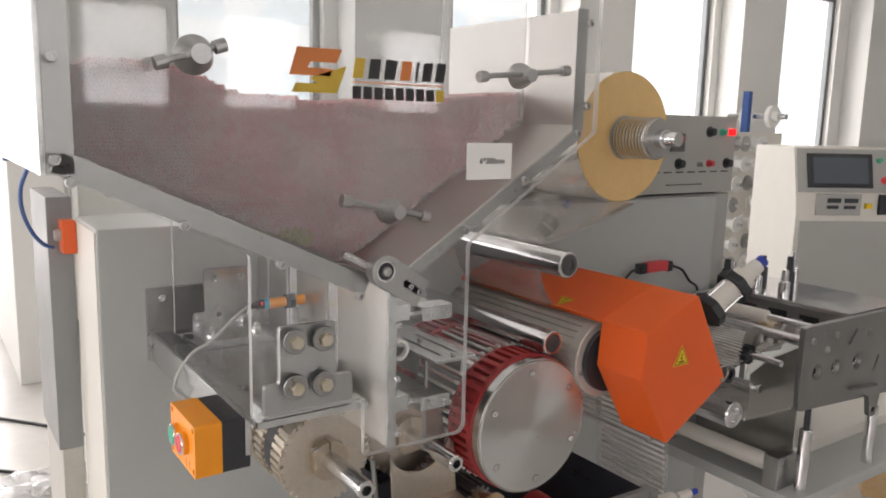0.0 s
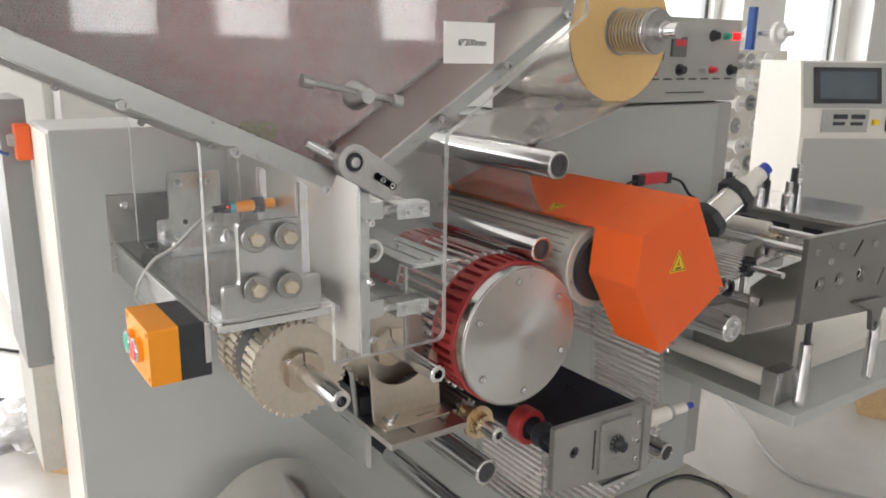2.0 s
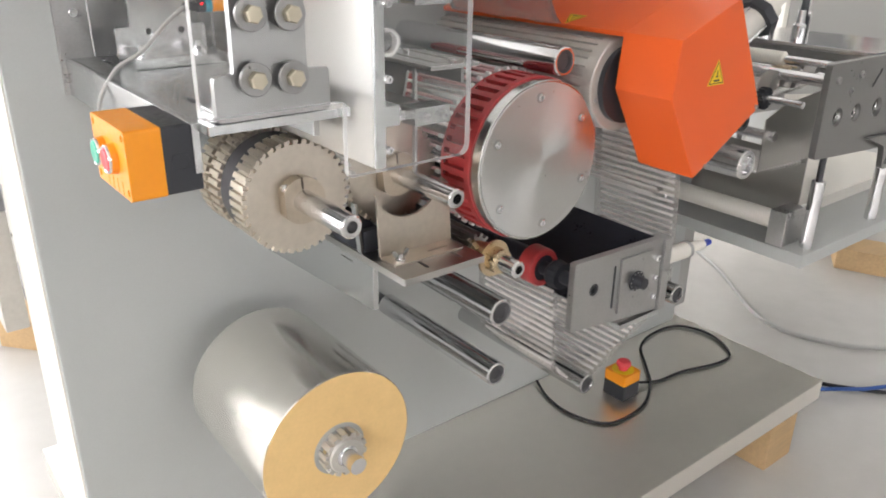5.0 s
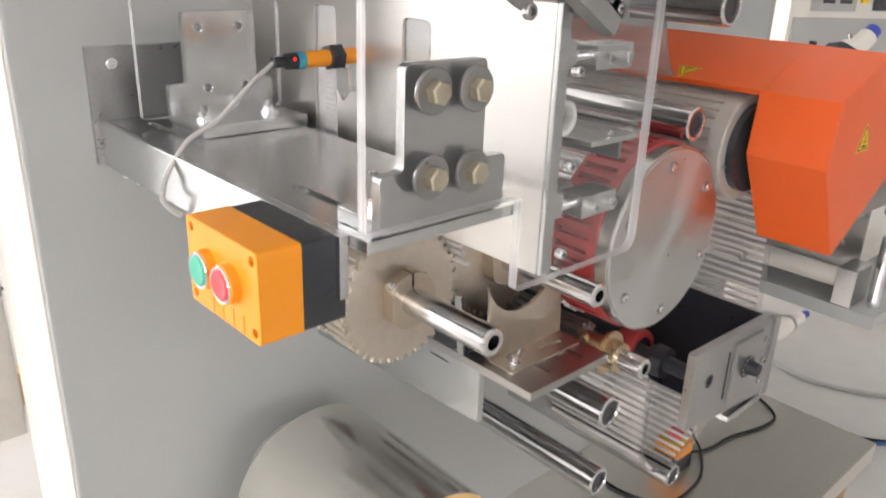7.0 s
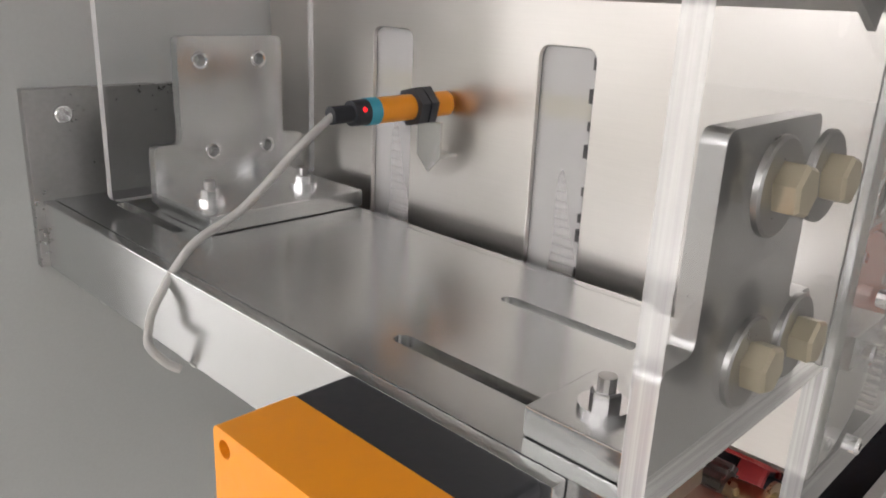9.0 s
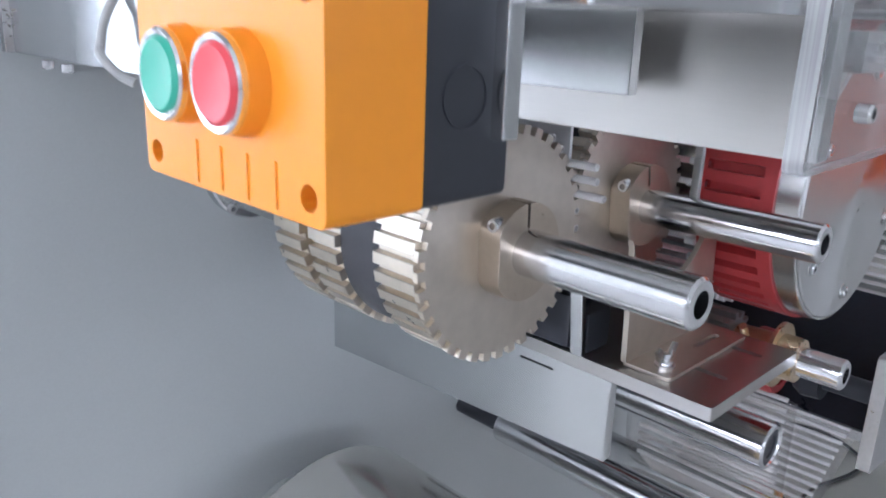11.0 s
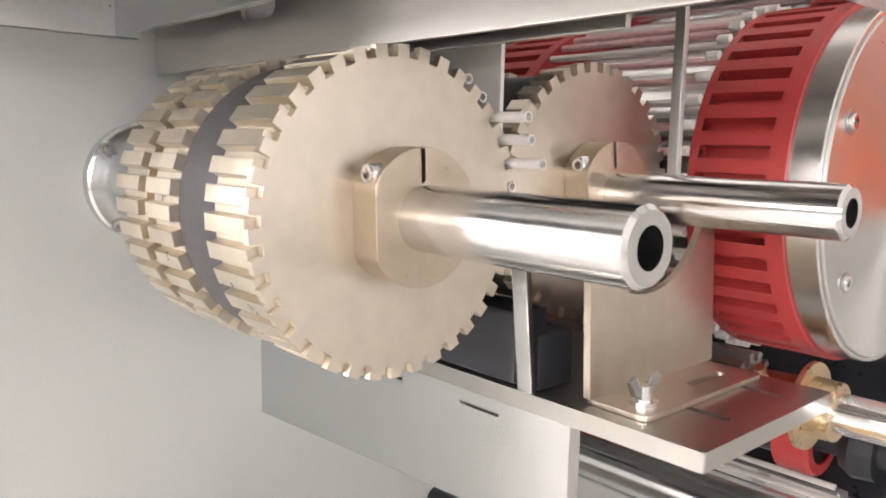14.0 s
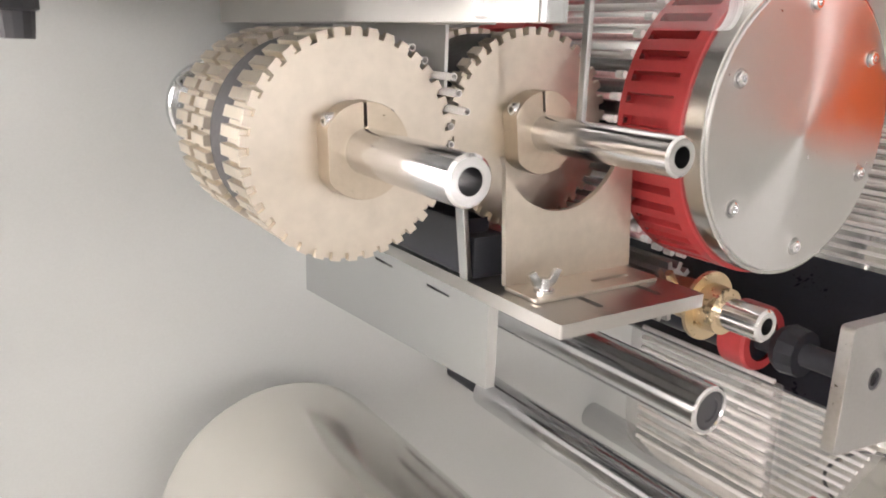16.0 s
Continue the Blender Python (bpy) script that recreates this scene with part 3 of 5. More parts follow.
def slotted(x, z, y0, y1, r, n, rim, depth, turn=0.0):
    """A ring with blind slots along y, closed at both ends."""
    bm = bmesh.new()
    st = math.tau / n
    ys = [y0, y0 + rim, y1 - rim * 0.5, y1]
    grid = {}

    def v(a, rr, y):
        key = (round(a % math.tau, 6), round(rr, 5), y)
        if key not in grid:
            grid[key] = bm.verts.new((x + rr * math.cos(a), y, z + rr * math.sin(a)))
        return grid[key]
    for k in range(n):
        a0, a1, a2 = turn + k * st, turn + (k + 0.52) * st, turn + (k + 1) * st
        for y_, yy in zip(ys, ys[1:]):
            bm.faces.new((v(a0, r, y_), v(a1, r, y_), v(a1, r, yy), v(a0, r, yy)))
        for y_, yy in ((ys[0], ys[1]), (ys[2], ys[3])):
            bm.faces.new((v(a1, r, y_), v(a2, r, y_), v(a2, r, yy), v(a1, r, yy)))
        q = r - depth
        bm.faces.new((v(a1, q, ys[1]), v(a2, q, ys[1]), v(a2, q, ys[2]), v(a1, q, ys[2])))
        bm.faces.new((v(a1, r, ys[1]), v(a1, q, ys[1]), v(a1, q, ys[2]), v(a1, r, ys[2])))
        bm.faces.new((v(a2, r, ys[1]), v(a2, r, ys[2]), v(a2, q, ys[2]), v(a2, q, ys[1])))
        bm.faces.new((v(a1, r, ys[1]), v(a2, r, ys[1]), v(a2, q, ys[1]), v(a1, q, ys[1])))
        bm.faces.new((v(a1, r, ys[2]), v(a1, q, ys[2]), v(a2, q, ys[2]), v(a2, r, ys[2])))
        for y_ in (y0, y1):
            bm.faces.new((v(a0, r, y_), v(a1, r, y_), v(a1, r - 0.02, y_), v(a0, r - 0.02, y_)))
            bm.faces.new((v(a1, r, y_), v(a2, r, y_), v(a2, r - 0.02, y_), v(a1, r - 0.02, y_)))
    return bm


part("slotted_ring", slotted(DX, DZ, 1.322, 1.392, DR + 0.004, 44, 0.012, 0.011), M["red"], drum, "red rubber ring with slots")
part("core", lathe((DX, 1.325, DZ), (0, 1, 0), [(0, 0), (0, DR - 0.014), (0.34, DR - 0.014), (0.34, 0)], 64), M["steel"], drum)
part("slotted_ring", slotted(DX, DZ, 1.570, 1.650, DR + 0.004, 44, 0.012, 0.011), M["red"], drum, "red rubber ring with slots")
part("drum_shaft", rod((DX, 1.66, DZ), (DX, PANEL, DZ), 0.04), M["cast"], drum)
for k in range(44):
    a = (k + 0.78) * math.tau / 44
    c = (DX + 0.1325 * math.cos(a), DZ + 0.1325 * math.sin(a))
    tip = (DX + 0.1375 * math.cos(a), DZ + 0.1375 * math.sin(a))
    part("straw_tip", rod((tip[0], 1.3925, tip[1]), (tip[0], 1.402, tip[1]), 0.0036, 10), M["white"], drum)
    part("straw", rod((c[0], 1.386, c[1]), (c[0], 1.568, c[1]), 0.0030, 8), M["pinkstraw" if k % 3 else "straw"], drum)

# ---- grooved roller and orange guard ----
GX, GZ, GR = 1.292, 1.035, 0.081
gr = thing("grooved_roller", (GX, PANEL, GZ), "grooved pale steel roller with a black bearing end", "roller")
part("roller_body", toothed(GX, GZ, 1.315, PANEL, GR, 34, 0.004, 0.0, 0.7), M["pale"], gr, bev=0.0006)
part("end_ring", lathe((GX, 1.315, GZ), (0, -1, 0), [(0, 0), (0, GR), (0.022, GR), (0.024, GR - 0.002), (0.024, 0)], 64), M["pale"], gr)
part("bearing_cap", lathe((GX, 1.292, GZ), (0, -1, 0), [(0, 0), (0, GR - 0.016), (0.012, GR - 0.016), (0.012, 0)], 48), M["black"], gr)
part("screw", socket((GX - 0.068, 1.291, GZ - 0.02), (0, -1, 0), 0.004, 0.004), M["cast"], gr)

A, B, C, D, E = (1.255, 1.125), (1.397, 1.180), (1.502, 0.993), (1.332, 0.893), (1.247, 1.035)
guard = thing("orange_guard", (1.36, PANEL, 0.9), "orange painted folded sheet guard with yellow warning signs", "guard")
part("guard_head", plate([A, B, C, D, E], 1.157, 1.271), M["orange"], guard, bev=0.002)
part("guard_arm", plate([A, B, (1.43, 1.12), (1.418, 1.115), (1.389, 1.166), (1.258, 1.117)], 1.2705, PANEL), M["orange"], guard, bev=0.0012)


def warning(parent, o, u, v, s):
    """A yellow triangle with a black rim, flat on a plane spanned by u and v."""
    o, u, v = Vector(o), Vector(u).normalized(), Vector(v).normalized()
    n = u.cross(v)
    for name, k, lift, mat in (("sign_plate", 1.0, 0.0006, "signyellow"), ("sign_rim", 0.86, 0.0009, "ink"), ("sign_field", 0.74, 0.0012, "signyellow")):
        bm = bmesh.new()
        bm.faces.new([bm.verts.new(o + n * lift + (u * a + v * b) * s * k) for a, b in ((-0.5, -0.32), (0.5, -0.32), (0, 0.58))])
        part(name, bm, M[mat], parent)
    bm = bmesh.new()
    for a, b, w, h in ((0, 0.10, 0.05, 0.2), (0, -0.02, 0.16, 0.05), (0, -0.16, 0.36, 0.07)):
        bm.faces.new([bm.verts.new(o + n * 0.0015 + (u * (a + p * w / 2) + v * (b + q * h / 2)) * s) for p, q in ((-1, -1), (1, -1), (1, 1), (-1, 1))])
    part("sign_mark", bm, M["ink"], parent)


warning(guard, (1.357, 1.157, 1.062), (1, 0, 0), (0, 0, 1), 0.046)
ab = Vector((B[0] - A[0], 0, B[1] - A[1])).normalized()
warning(guard, (A[0] + ab.x * 0.022, 1.40, A[1] + ab.z * 0.022 + 0.0005), (0, 1, 0), tuple(-ab), 0.04)
for x, z in ((1.36, 0.91), (1.49, 0.995)):
    part("screw", socket((x, 1.157, z), (0, -1, 0), 0.004, 0.004), M["cast"], guard)

# ---- plain rollers ----


def guide_roller(x, z, y0, r, label, mat="chrome", neck=0.0):
    w = thing("guide_roller", (x, PANEL, z), label, "roller", "guide rollers")
    y1 = PANEL - neck
    part("tube", roller(x, z, y0, y1, r, r * 0.52, 0.03, r * 0.2), M[mat], w)
    part("bearing", lathe((x, y0 + 0.004, z), (0, -1, 0), [(0, 0), (0, r * 0.76), (0.002, r * 0.76), (0.002, r * 0.5), (-0.02, r * 0.5), (-0.02, 0)], 32), M["dark"], w, "dark bearing")
    if neck:
        part("spindle", rod((x, y1 - 0.002, z), (x, PANEL, z), r * 0.55), M["black"], w, "black spindle")
    return w


guide_roller(1.178, 1.236, 1.29, 0.0255, "polished chrome guide roller")
guide_roller(1.160, 1.082, 1.305, 0.0235, "polished chrome guide roller")
guide_roller(1.057, 0.659, 1.315, 0.0250, "polished steel guide roller below the shelf", neck=0.10)
guide_roller(1.054, 0.535, 1.317, 0.0225, "polished steel guide roller with a black spindle", neck=0.08)
guide_roller(1.336, 0.392, 1.341, 0.0215, "satin steel guide roller near the base", "roller")
guide_roller(1.617, 0.520, 1.34, 0.0225, "satin steel guide roller", "roller")
guide_roller(1.70, 0.93, 1.30, 0.022, "satin steel guide roller beside the guard", "roller")

# ---- lower bracket with shelf ----
shelf = thing("shelf_bracket", (0.9, PANEL, 0.71), "bright aluminium bracket shelf fixed to the side panel", "bracket")
part("side_plate", plate([(1.37, 0.712), (PANEL, 0.690), (PANEL, 0.786), (1.37, 0.786)], 0.829, 0.839, "x", [slot(1.43, 0.776, 1.465, 0.776, 0.0012), slot(1.53, 0.776, 1.565, 0.776, 0.0012)]), M["alu"], shelf)
part("shelf_plate", plate(rounded([(0.829, 1.283), (0.985, 1.283), (0.985, 1.56), (0.829, 1.56)], 0.003), 0.7862, 0.7975, "z", [slot(0.885, 1.302, 0.885, 1.33, 0.003), slot(0.95, 1.302, 0.95, 1.33, 0.003)]), M["stain"], shelf)
part("end_flange", box(0.8395, 0.915, PANEL - 0.01, PANEL, 0.69, 0.786), M["alu"], shelf, bev=0.001)
up = part("arched_plate", plate([(0.842, 0.801), (0.982, 0.801), (0.974, 0.90)] + [(0.8965 + 0.066 * math.cos(a), 0.925 + 0.066 * math.sin(a)) for a in [radians(-12 - k * 8) for k in range(20)]] + [(0.836, 0.90)], 1.366, 1.371), M["disc"], shelf, "thin arched steel plate", bev=0.0008)
part("plate_foot", plate(rounded([(0.842, 1.326), (0.978, 1.326), (0.978, 1.3705), (0.842, 1.3705)], 0.006), 0.7978, 0.8010, "z", [slot(0.92, 1.345, 0.955, 1.345, 0.003)]), M["disc"], shelf, bev=0.0006)
wing = part("wing_nut", lathe((0.862, 1.342, 0.801), (0, 0, 1), [(0, 0), (0, 0.0085), (0.002, 0.0085), (0.002, 0.005), (0.011, 0.004), (0.011, 0)], 16), M["chrome"], shelf)
for s in (-1, 1):
    part("wing", plate([(0.862 + s * u, 0.801 + v) for u, v in ((0.003, 0.002), (0.011, 0.006), (0.0165, 0.016), (0.0105, 0.0185), (0.004, 0.009))], 1.3402, 1.3438), M["alu"], wing, bev=0.0008)
stop = part("stop_bar", plate([(0.828, 0.798), (0.833, 0.798), (0.823, 0.885), (0.818, 0.885)], 1.40, 1.412), M["alu"], shelf, bev=0.0006)
part("guide_block", box(0.8335, 0.868, 1.40, 1.68, 0.798, 0.835), M["black"], shelf, "black plastic straw guide", bev=0.004)
part("guide_block", box(0.828, 0.86, 1.415, 1.66, 0.80, 0.848), M["navy"], shelf, "black plastic straw guide", bev=0.004)

# ---- splined shaft with brass flanges ----
SX, SZ = 1.034, 0.769
sp = thing("splined_shaft", (SX, PANEL, SZ), "short chrome shaft with brass flanges and a ribbed roller", "shaft")
part("shaft", lathe((SX, PANEL, SZ), (0, -1, 0), [(0, 0), (0, 0.0145), (0.488, 0.0145), (0.49, 0.0125), (0.49, 0.0075), (0.46, 0.0075), (0.46, 0)], 32), M["chrome"], sp)
part("flange", lathe((SX, 1.318, SZ), (0, -1, 0), [(0, 0), (0, 0.032), (0.004, 0.032), (0.004, 0.022), (0.022, 0.021), (0.022, 0.0145)], 40), M["brass"], sp, "worn brass flange")
part("hub", lathe((SX, 1.318, SZ), (0, 1, 0), [(0, 0.0145), (0, 0.02), (0.04, 0.018), (0.04, 0)], 32), M["brass"], sp)
part("set_screw", rod((SX - 0.012, 1.345, SZ + 0.012), (SX - 0.022, 1.345, SZ + 0.026), 0.004, 10), M["brass"], sp)
part("ribbed_roller", toothed(SX, SZ, 1.36, 1.70, 0.030, 12, 0.007, 0.0, 0.4), M["cast"], sp, bev=0.0005)

# ---- upper channel with clamp plates ----
ch = thing("channel_beam", (0.6, PANEL, 1.03), "aluminium channel beam standing out from the side panel", "beam")
part("top_plate", plate(rounded([(0.527, 1.207), (0.700, 1.207), (0.700, 1.735), (0.527, 1.735)], 0.002), 1.075, 1.085, "z", [slot(0.563, 1.215, 0.563, 1.362, 0.005), slot(0.648, 1.215, 0.648, 1.362, 0.005), slot(0.563, 1.60, 0.563, 1.69, 0.005), slot(0.648, 1.60, 0.648, 1.69, 0.005)]), M["alu"], ch, bev=0.0008)
part("side_flange", box(0.518, 0.5265, 1.232, 1.735, 1.030, 1.085), M["alu"], ch, bev=0.0012)
part("side_flange", box(0.7005, 0.709, 1.30, 1.735, 1.030, 1.085), M["alu"], ch, bev=0.0012)
mp_ = part("mounting_plate", box(0.512, 0.72, 1.7355, PANEL, 1.03, 1.172), M["cast"], ch, bev=0.001)
part("screw", socket((0.54, 1.7355, 1.152), (0, -1, 0), 0.007, 0.005), M["chrome"], mp_)
for y in (1.70, 1.66, 1.52):
    part("screw", socket((0.53, y, 1.026), (0, 0, -1), 0.0045, 0.006), M["chrome"], ch)


def clamp_plate(y0, xs, foot, label, heads):
    """A stepped upright plate on a foot block, with four bolts."""
    c = thing("clamp_plate", (0.6, y0, 1.085), label, "clamp plate", "hopper clamp plates")
    xl, xr, sl, sr, top = xs
    spots = ((xl + 0.018, 1.198), (xr - 0.022, 1.198), (xl + 0.026, 1.127), (xr - 0.016, 1.127))
    body = part("upright", plate(rounded([(sl, 1.087), (sr, 1.087), (sr, 1.135), (xr, 1.135), (xr, 1.216), (xl, 1.216), (xl, 1.135), (sl, 1.135)], 0.006), y0, y0 + 0.010, "y", [] if heads else [ring(u, v, 0.0058) for u, v in spots]), M["cast"] if heads else M["alu"], c, bev=0.0012 if heads else 0.0)
    part("foot", box(sl, sr, foot[0], foot[1], 1.0855, 1.099), M["alu"], c, bev=0.001)
    if not heads:
        for u, v in spots:
            part("threaded_hole", lathe((u, y0 + 0.0095, v), (0, -1, 0), [(0, 0.0046), (0.010, 0.0046), (0.0102, 0.0060), (0.0098, 0.0068), (0.0094, 0.0068)], 20), M["chrome"], body)
    if heads:
        for x, z in ((xl + 0.018, 1.197), (xl + 0.062, 1.195), (xl + 0.018, 1.131), (xl + 0.062, 1.129)):
            bolt(c, (x, 1.1955, z), (0, -1, 0), 0.0098, 0.0180)
    for x in (sl + 0.022, sr - 0.03):
        y = (foot[0] + foot[1]) / 2
        b = part("bolt", hexhead((x, y, 1.102), (0, 0, 1), 0.0065, 0.006), M["chrome"], c)
        part("washer", lathe((x, y, 1.099), (0, 0, 1), [(0, 0), (0, 0.011), (0.003, 0.011), (0.003, 0)], 24), M["chrome"], b)
        part("stud", rod((x, y, 1.106), (x, y, 1.114), 0.004, 12), M["cast"], b)
    return c


clamp_plate(1.206, (0.560, 0.645, 0.537, 0.672, 0), (1.216, 1.262), "grey steel clamp plate with four large bolts", True)
clamp_plate(1.655, (0.598, 0.690, 0.575, 0.712, 0), (1.575, 1.655), "aluminium clamp plate with four empty holes", False)

# ---- push button box ----
pb = thing("push_button_box", (0.488, 1.294, 1.007), "yellow and black control box with green and red buttons", "button box")
lid = part("lid", plate(rounded([(1.237, 1.009), (1.352, 1.009), (1.352, 1.085), (1.237, 1.085)], 0.004), 0.449, 0.487, "x", [ring(1.237 + a, 1.009 + b, 0.0042, 12) for a, b in ((0.0085, 0.0085), (0.1065, 0.0085), (0.0085, 0.0675), (0.1065, 0.0675))]), M["yellow"], pb, "bright yellow lid", bev=0.0018)
for a, b in ((0.0085, 0.0085), (0.1065, 0.0085), (0.0085, 0.0675), (0.1065, 0.0675)):
    part("screw", rod((0.462, 1.237 + a, 1.009 + b), (0.47, 1.237 + a, 1.009 + b), 0.0036, 12), M["cast"], lid)
for k in range(4):
    part("rib", box(0.4484, 0.4494, 1.262 + k * 0.0165, 1.2632 + k * 0.0165, 1.011, 1.026), M["yellow"], lid)
bx = part("back_box", plate(rounded([(1.2375, 1.0095), (1.3515, 1.0095), (1.3515, 1.0845), (1.2375, 1.0845)], 0.004), 0.4872, 0.527, "x"), M["black"], pb, "black plastic back box", bev=0.0015)
part("cable_gland", lathe((0.508, 1.335, 1.0095), (0, 0, -1), [(0, 0), (0, 0.011), (0.008, 0.011), (0.009, 0.009), (0.022, 0.008), (0.022, 0)], 12), M["black"], bx)
part("knockout", lathe((0.505, 1.2374, 1.045), (0, -1, 0), [(0, 0.0095), (0.0006, 0.0095), (0.0006, 0.0105), (0, 0.0105)], 28), M["black"], bx)
for y, k in ((1.317, "green"), (1.280, "redbtn")):
    b = part("button", lathe((0.4405, y, 1.048), (-1, 0, 0), [(-0.004, 0), (-0.004, 0.0128), (0.001, 0.0128), (0.0024, 0.0115), (0.0014, 0.006), (0.001, 0)], 36), M[k], pb, "domed push button")
    part("bezel", lathe((0.449, y, 1.048), (-1, 0, 0), [(0, 0), (0, 0.0168), (0.007, 0.0160), (0.0072, 0.0130)], 36), M["yellow"], b)
    part("bezel_ring", lathe((0.442, y, 1.048), (-1, 0, 0), [(-0.002, 0.0156), (0.002, 0.0155), (0.003, 0.0148), (0.0026, 0.0131), (-0.002, 0.0129)], 36), M["chrome"], b, "chrome ring")

# ---- chute plate with photo sensor ----
chute = thing("chute_plate", (0.735, 1.4, 1.0), "tall brushed steel chute plate with two slots", "plate")
part("plate", plate([(1.212, 1.003), (1.735, 1.003), (1.735, 1.262), (1.212, 1.262)], 0.733, 0.737, "x", [rounded([(1.542, 1.03), (1.588, 1.03), (1.588, 1.228), (1.542, 1.228)], 0.009), rounded([(1.375, 1.03), (1.420, 1.03), (1.420, 1.226), (1.375, 1.226)], 0.009)]), M["brushed"], chute, bev=0.0008)
part("plate", plate([(1.30, 1.003), (1.735, 1.003), (1.735, 1.262), (1.30, 1.262)], 0.768, 0.772, "x"), M["stain"], chute, bev=0.0008)
part("front_strip", box(0.7335, 0.748, 1.2065, 1.2115, 1.003, 1.255), M["alu"], chute, bev=0.0008)
for z in (1.03, 1.115, 1.20):
    part("screw", socket((0.741, 1.194, z), (0, -1, 0), 0.005, 0.008), M["chrome"], chute)
part("back_strip", box(0.7375, 0.7385, 1.370, 1.426, 1.020, 1.232), M["frosted"], chute, "hazy clear sheet behind the slot")
part("back_strip", box(0.7375, 0.7385, 1.537, 1.594, 1.020, 1.232), M["frosted"], chute, "hazy clear sheet behind the slot")
for yc in (1.398, 1.565):
    for k in range(26):
        z = 1.062 + k * 0.0064
        solid("drinking_straw", rod((0.7435, yc - 0.1, z), (0.7435, yc + 0.1 - 0.06 * (yc > 1.5), z), 0.0031, 12), M["yellowstraw" if k in (19, 20) else "straw"], "straw stacked in the chute", "straw", "straws in the chute")
rs = random.Random(4)
for k in range(9):
    z = 1.058 + k * 0.019 + rs.uniform(-0.004, 0.004)
    part("scale_mark", box(0.7358, 0.7374, 1.3755, 1.3785 + rs.uniform(0, 0.002), z, z + rs.uniform(0.004, 0.010)), M["ink"], chute)
sen = thing("photo_sensor", (0.70, 1.50, 1.178), "yellow cylindrical photo sensor with a grey cable", "sensor")
SA, SB = Vector((0.641, 1.503, 1.176)), Vector((0.728, 1.499, 1.178))
sd = (SB - SA).normalized()
part("sensor_body", lathe(SA, sd, [(0.012, 0), (0.012, 0.009), (0.087, 0.009), (0.087, 0)], 28), M["yellow"], sen)
part("lens_cap", lathe(SA, sd, [(0, 0), (0, 0.0085), (0.010, 0.009), (0.012, 0.009), (0.012, 0)], 28), M["black"], sen, "dark indicator end")
part("blue_ring", lathe(SA, sd, [(0.012, 0.0088), (0.012, 0.0094), (0.021, 0.0094), (0.021, 0.0088)], 28), M["cyan"], sen)
part("nut", lathe(SA, sd, [(0.052, 0.009), (0.052, 0.0145), (0.060, 0.0145), (0.060, 0.009)], 6), M["black"], sen)
part("nut", lathe(SA, sd, [(0.061, 0.009), (0.061, 0.0145), (0.068, 0.0145), (0.068, 0.009)], 6), M["black"], sen)
part("tail", rod(SA, SA - sd * 0.016, 0.006), M["black"], sen)
part("led", lathe(SA + Vector((0.006, -0.0075, 0.003)), (0, -1, 0.4), [(0, 0), (0, 0.0022), (0.0012, 0.0015), (0.0014, 0)], 10), M["redled"], sen, "red indicator")
part("mount", plate([(1.488, 1.140), (1.500, 1.128), (1.512, 1.140), (1.512, 1.166), (1.488, 1.166)], 0.712, 0.714, "x"), M["steel"], sen)
part("mount", box(0.714, 0.733, 1.490, 1.510, 1.139, 1.141), M["steel"], sen)
part("cable", sweep([SA - sd * 0.014, (0.600, 1.505, 1.156), (0.565, 1.517, 1.119), (0.533, 1.523, 1.100), (0.510, 1.529, 1.066), (0.505, 1.532, 1.046), (0.501, 1.522, 1.040), (0.508, 1.515, 1.030), (0.514, 1.51, 1.026)], 0.0028), M["cable"], sen, "thin grey cable")

# ---- clamp blocks behind the acrylic ----
rig = thing("straw_gate", (0.80, 1.5, 1.0), "aluminium straw gate with adjusting blocks and screws", "gate")
part("back_post", box(0.775, 0.86, 1.62, 1.70, 0.94, 1.117), M["cast"], rig, bev=0.001)
part("top_flange", plate([(0.845, 1.245), (0.928, 1.245), (0.928, 1.61), (0.845, 1.61)], 1.106, 1.112, "z", [slot(0.872, 1.27, 0.872, 1.40, 0.003), slot(0.906, 1.27, 0.906, 1.40, 0.003)]), M["alu"], rig, "slotted aluminium flange", bev=0.0008)
part("web", plate([(1.247, 1.1055), (1.61, 1.1055), (1.61, 1.04), (1.385, 1.04), (1.372, 1.084), (1.247, 1.086)], 0.898, 0.903, "x"), M["darksteel"], rig, "dark plated web", bev=0.0008)
part("leg", box(0.896, 0.901, 1.350, 1.357, 0.925, 1.1055), M["cast"], rig, bev=0.001)
for y in (1.36, 1.256):
    part("screw", socket((0.889, y, 1.1125), (0, 0, 1), 0.005, 0.005), M["chrome"], rig)
for z in (1.207, 1.060):
    part("slide_block", box(0.748, 0.782, 1.225, 1.32, z - 0.012, z + 0.014), M["alu"], rig, bev=0.001)
    k = part("adjust_block", box(0.797, 0.853, 1.213, 1.245, z - 0.014, z + 0.009), M["alu"], rig, bev=0.001)
    for x in (0.812, 0.840):
        part("screw", socket((x, 1.213, z - 0.003), (0, -1, 0), 0.0055, 0.008), M["chrome"], k)
    part("stem", rod((0.782, 1.232, z - 0.002), (0.797, 1.232, z - 0.002), 0.006), M["chrome"], rig)
    part("arm", box(0.748, 0.84, 1.26, 1.36, z + 0.000, z + 0.006), M["stain"], rig, bev=0.0008)
part("eye_ring", lathe((0.757, 1.222, 1.153), (0, -1, 0), [(0, 0.0125), (0, 0.0165), (0.010, 0.0165), (0.010, 0.0125), (0, 0.0125)], 32), M["white"], rig, "white plastic ring")
# steel plate; the white colour paints in its bright, lit look
part("outlet_plate", box(0.8085, 0.8115, 1.415, 1.70, 0.952, 1.06), M["white"], rig, "steel outlet plate with its lit brightness painted white", bev=0.0004)

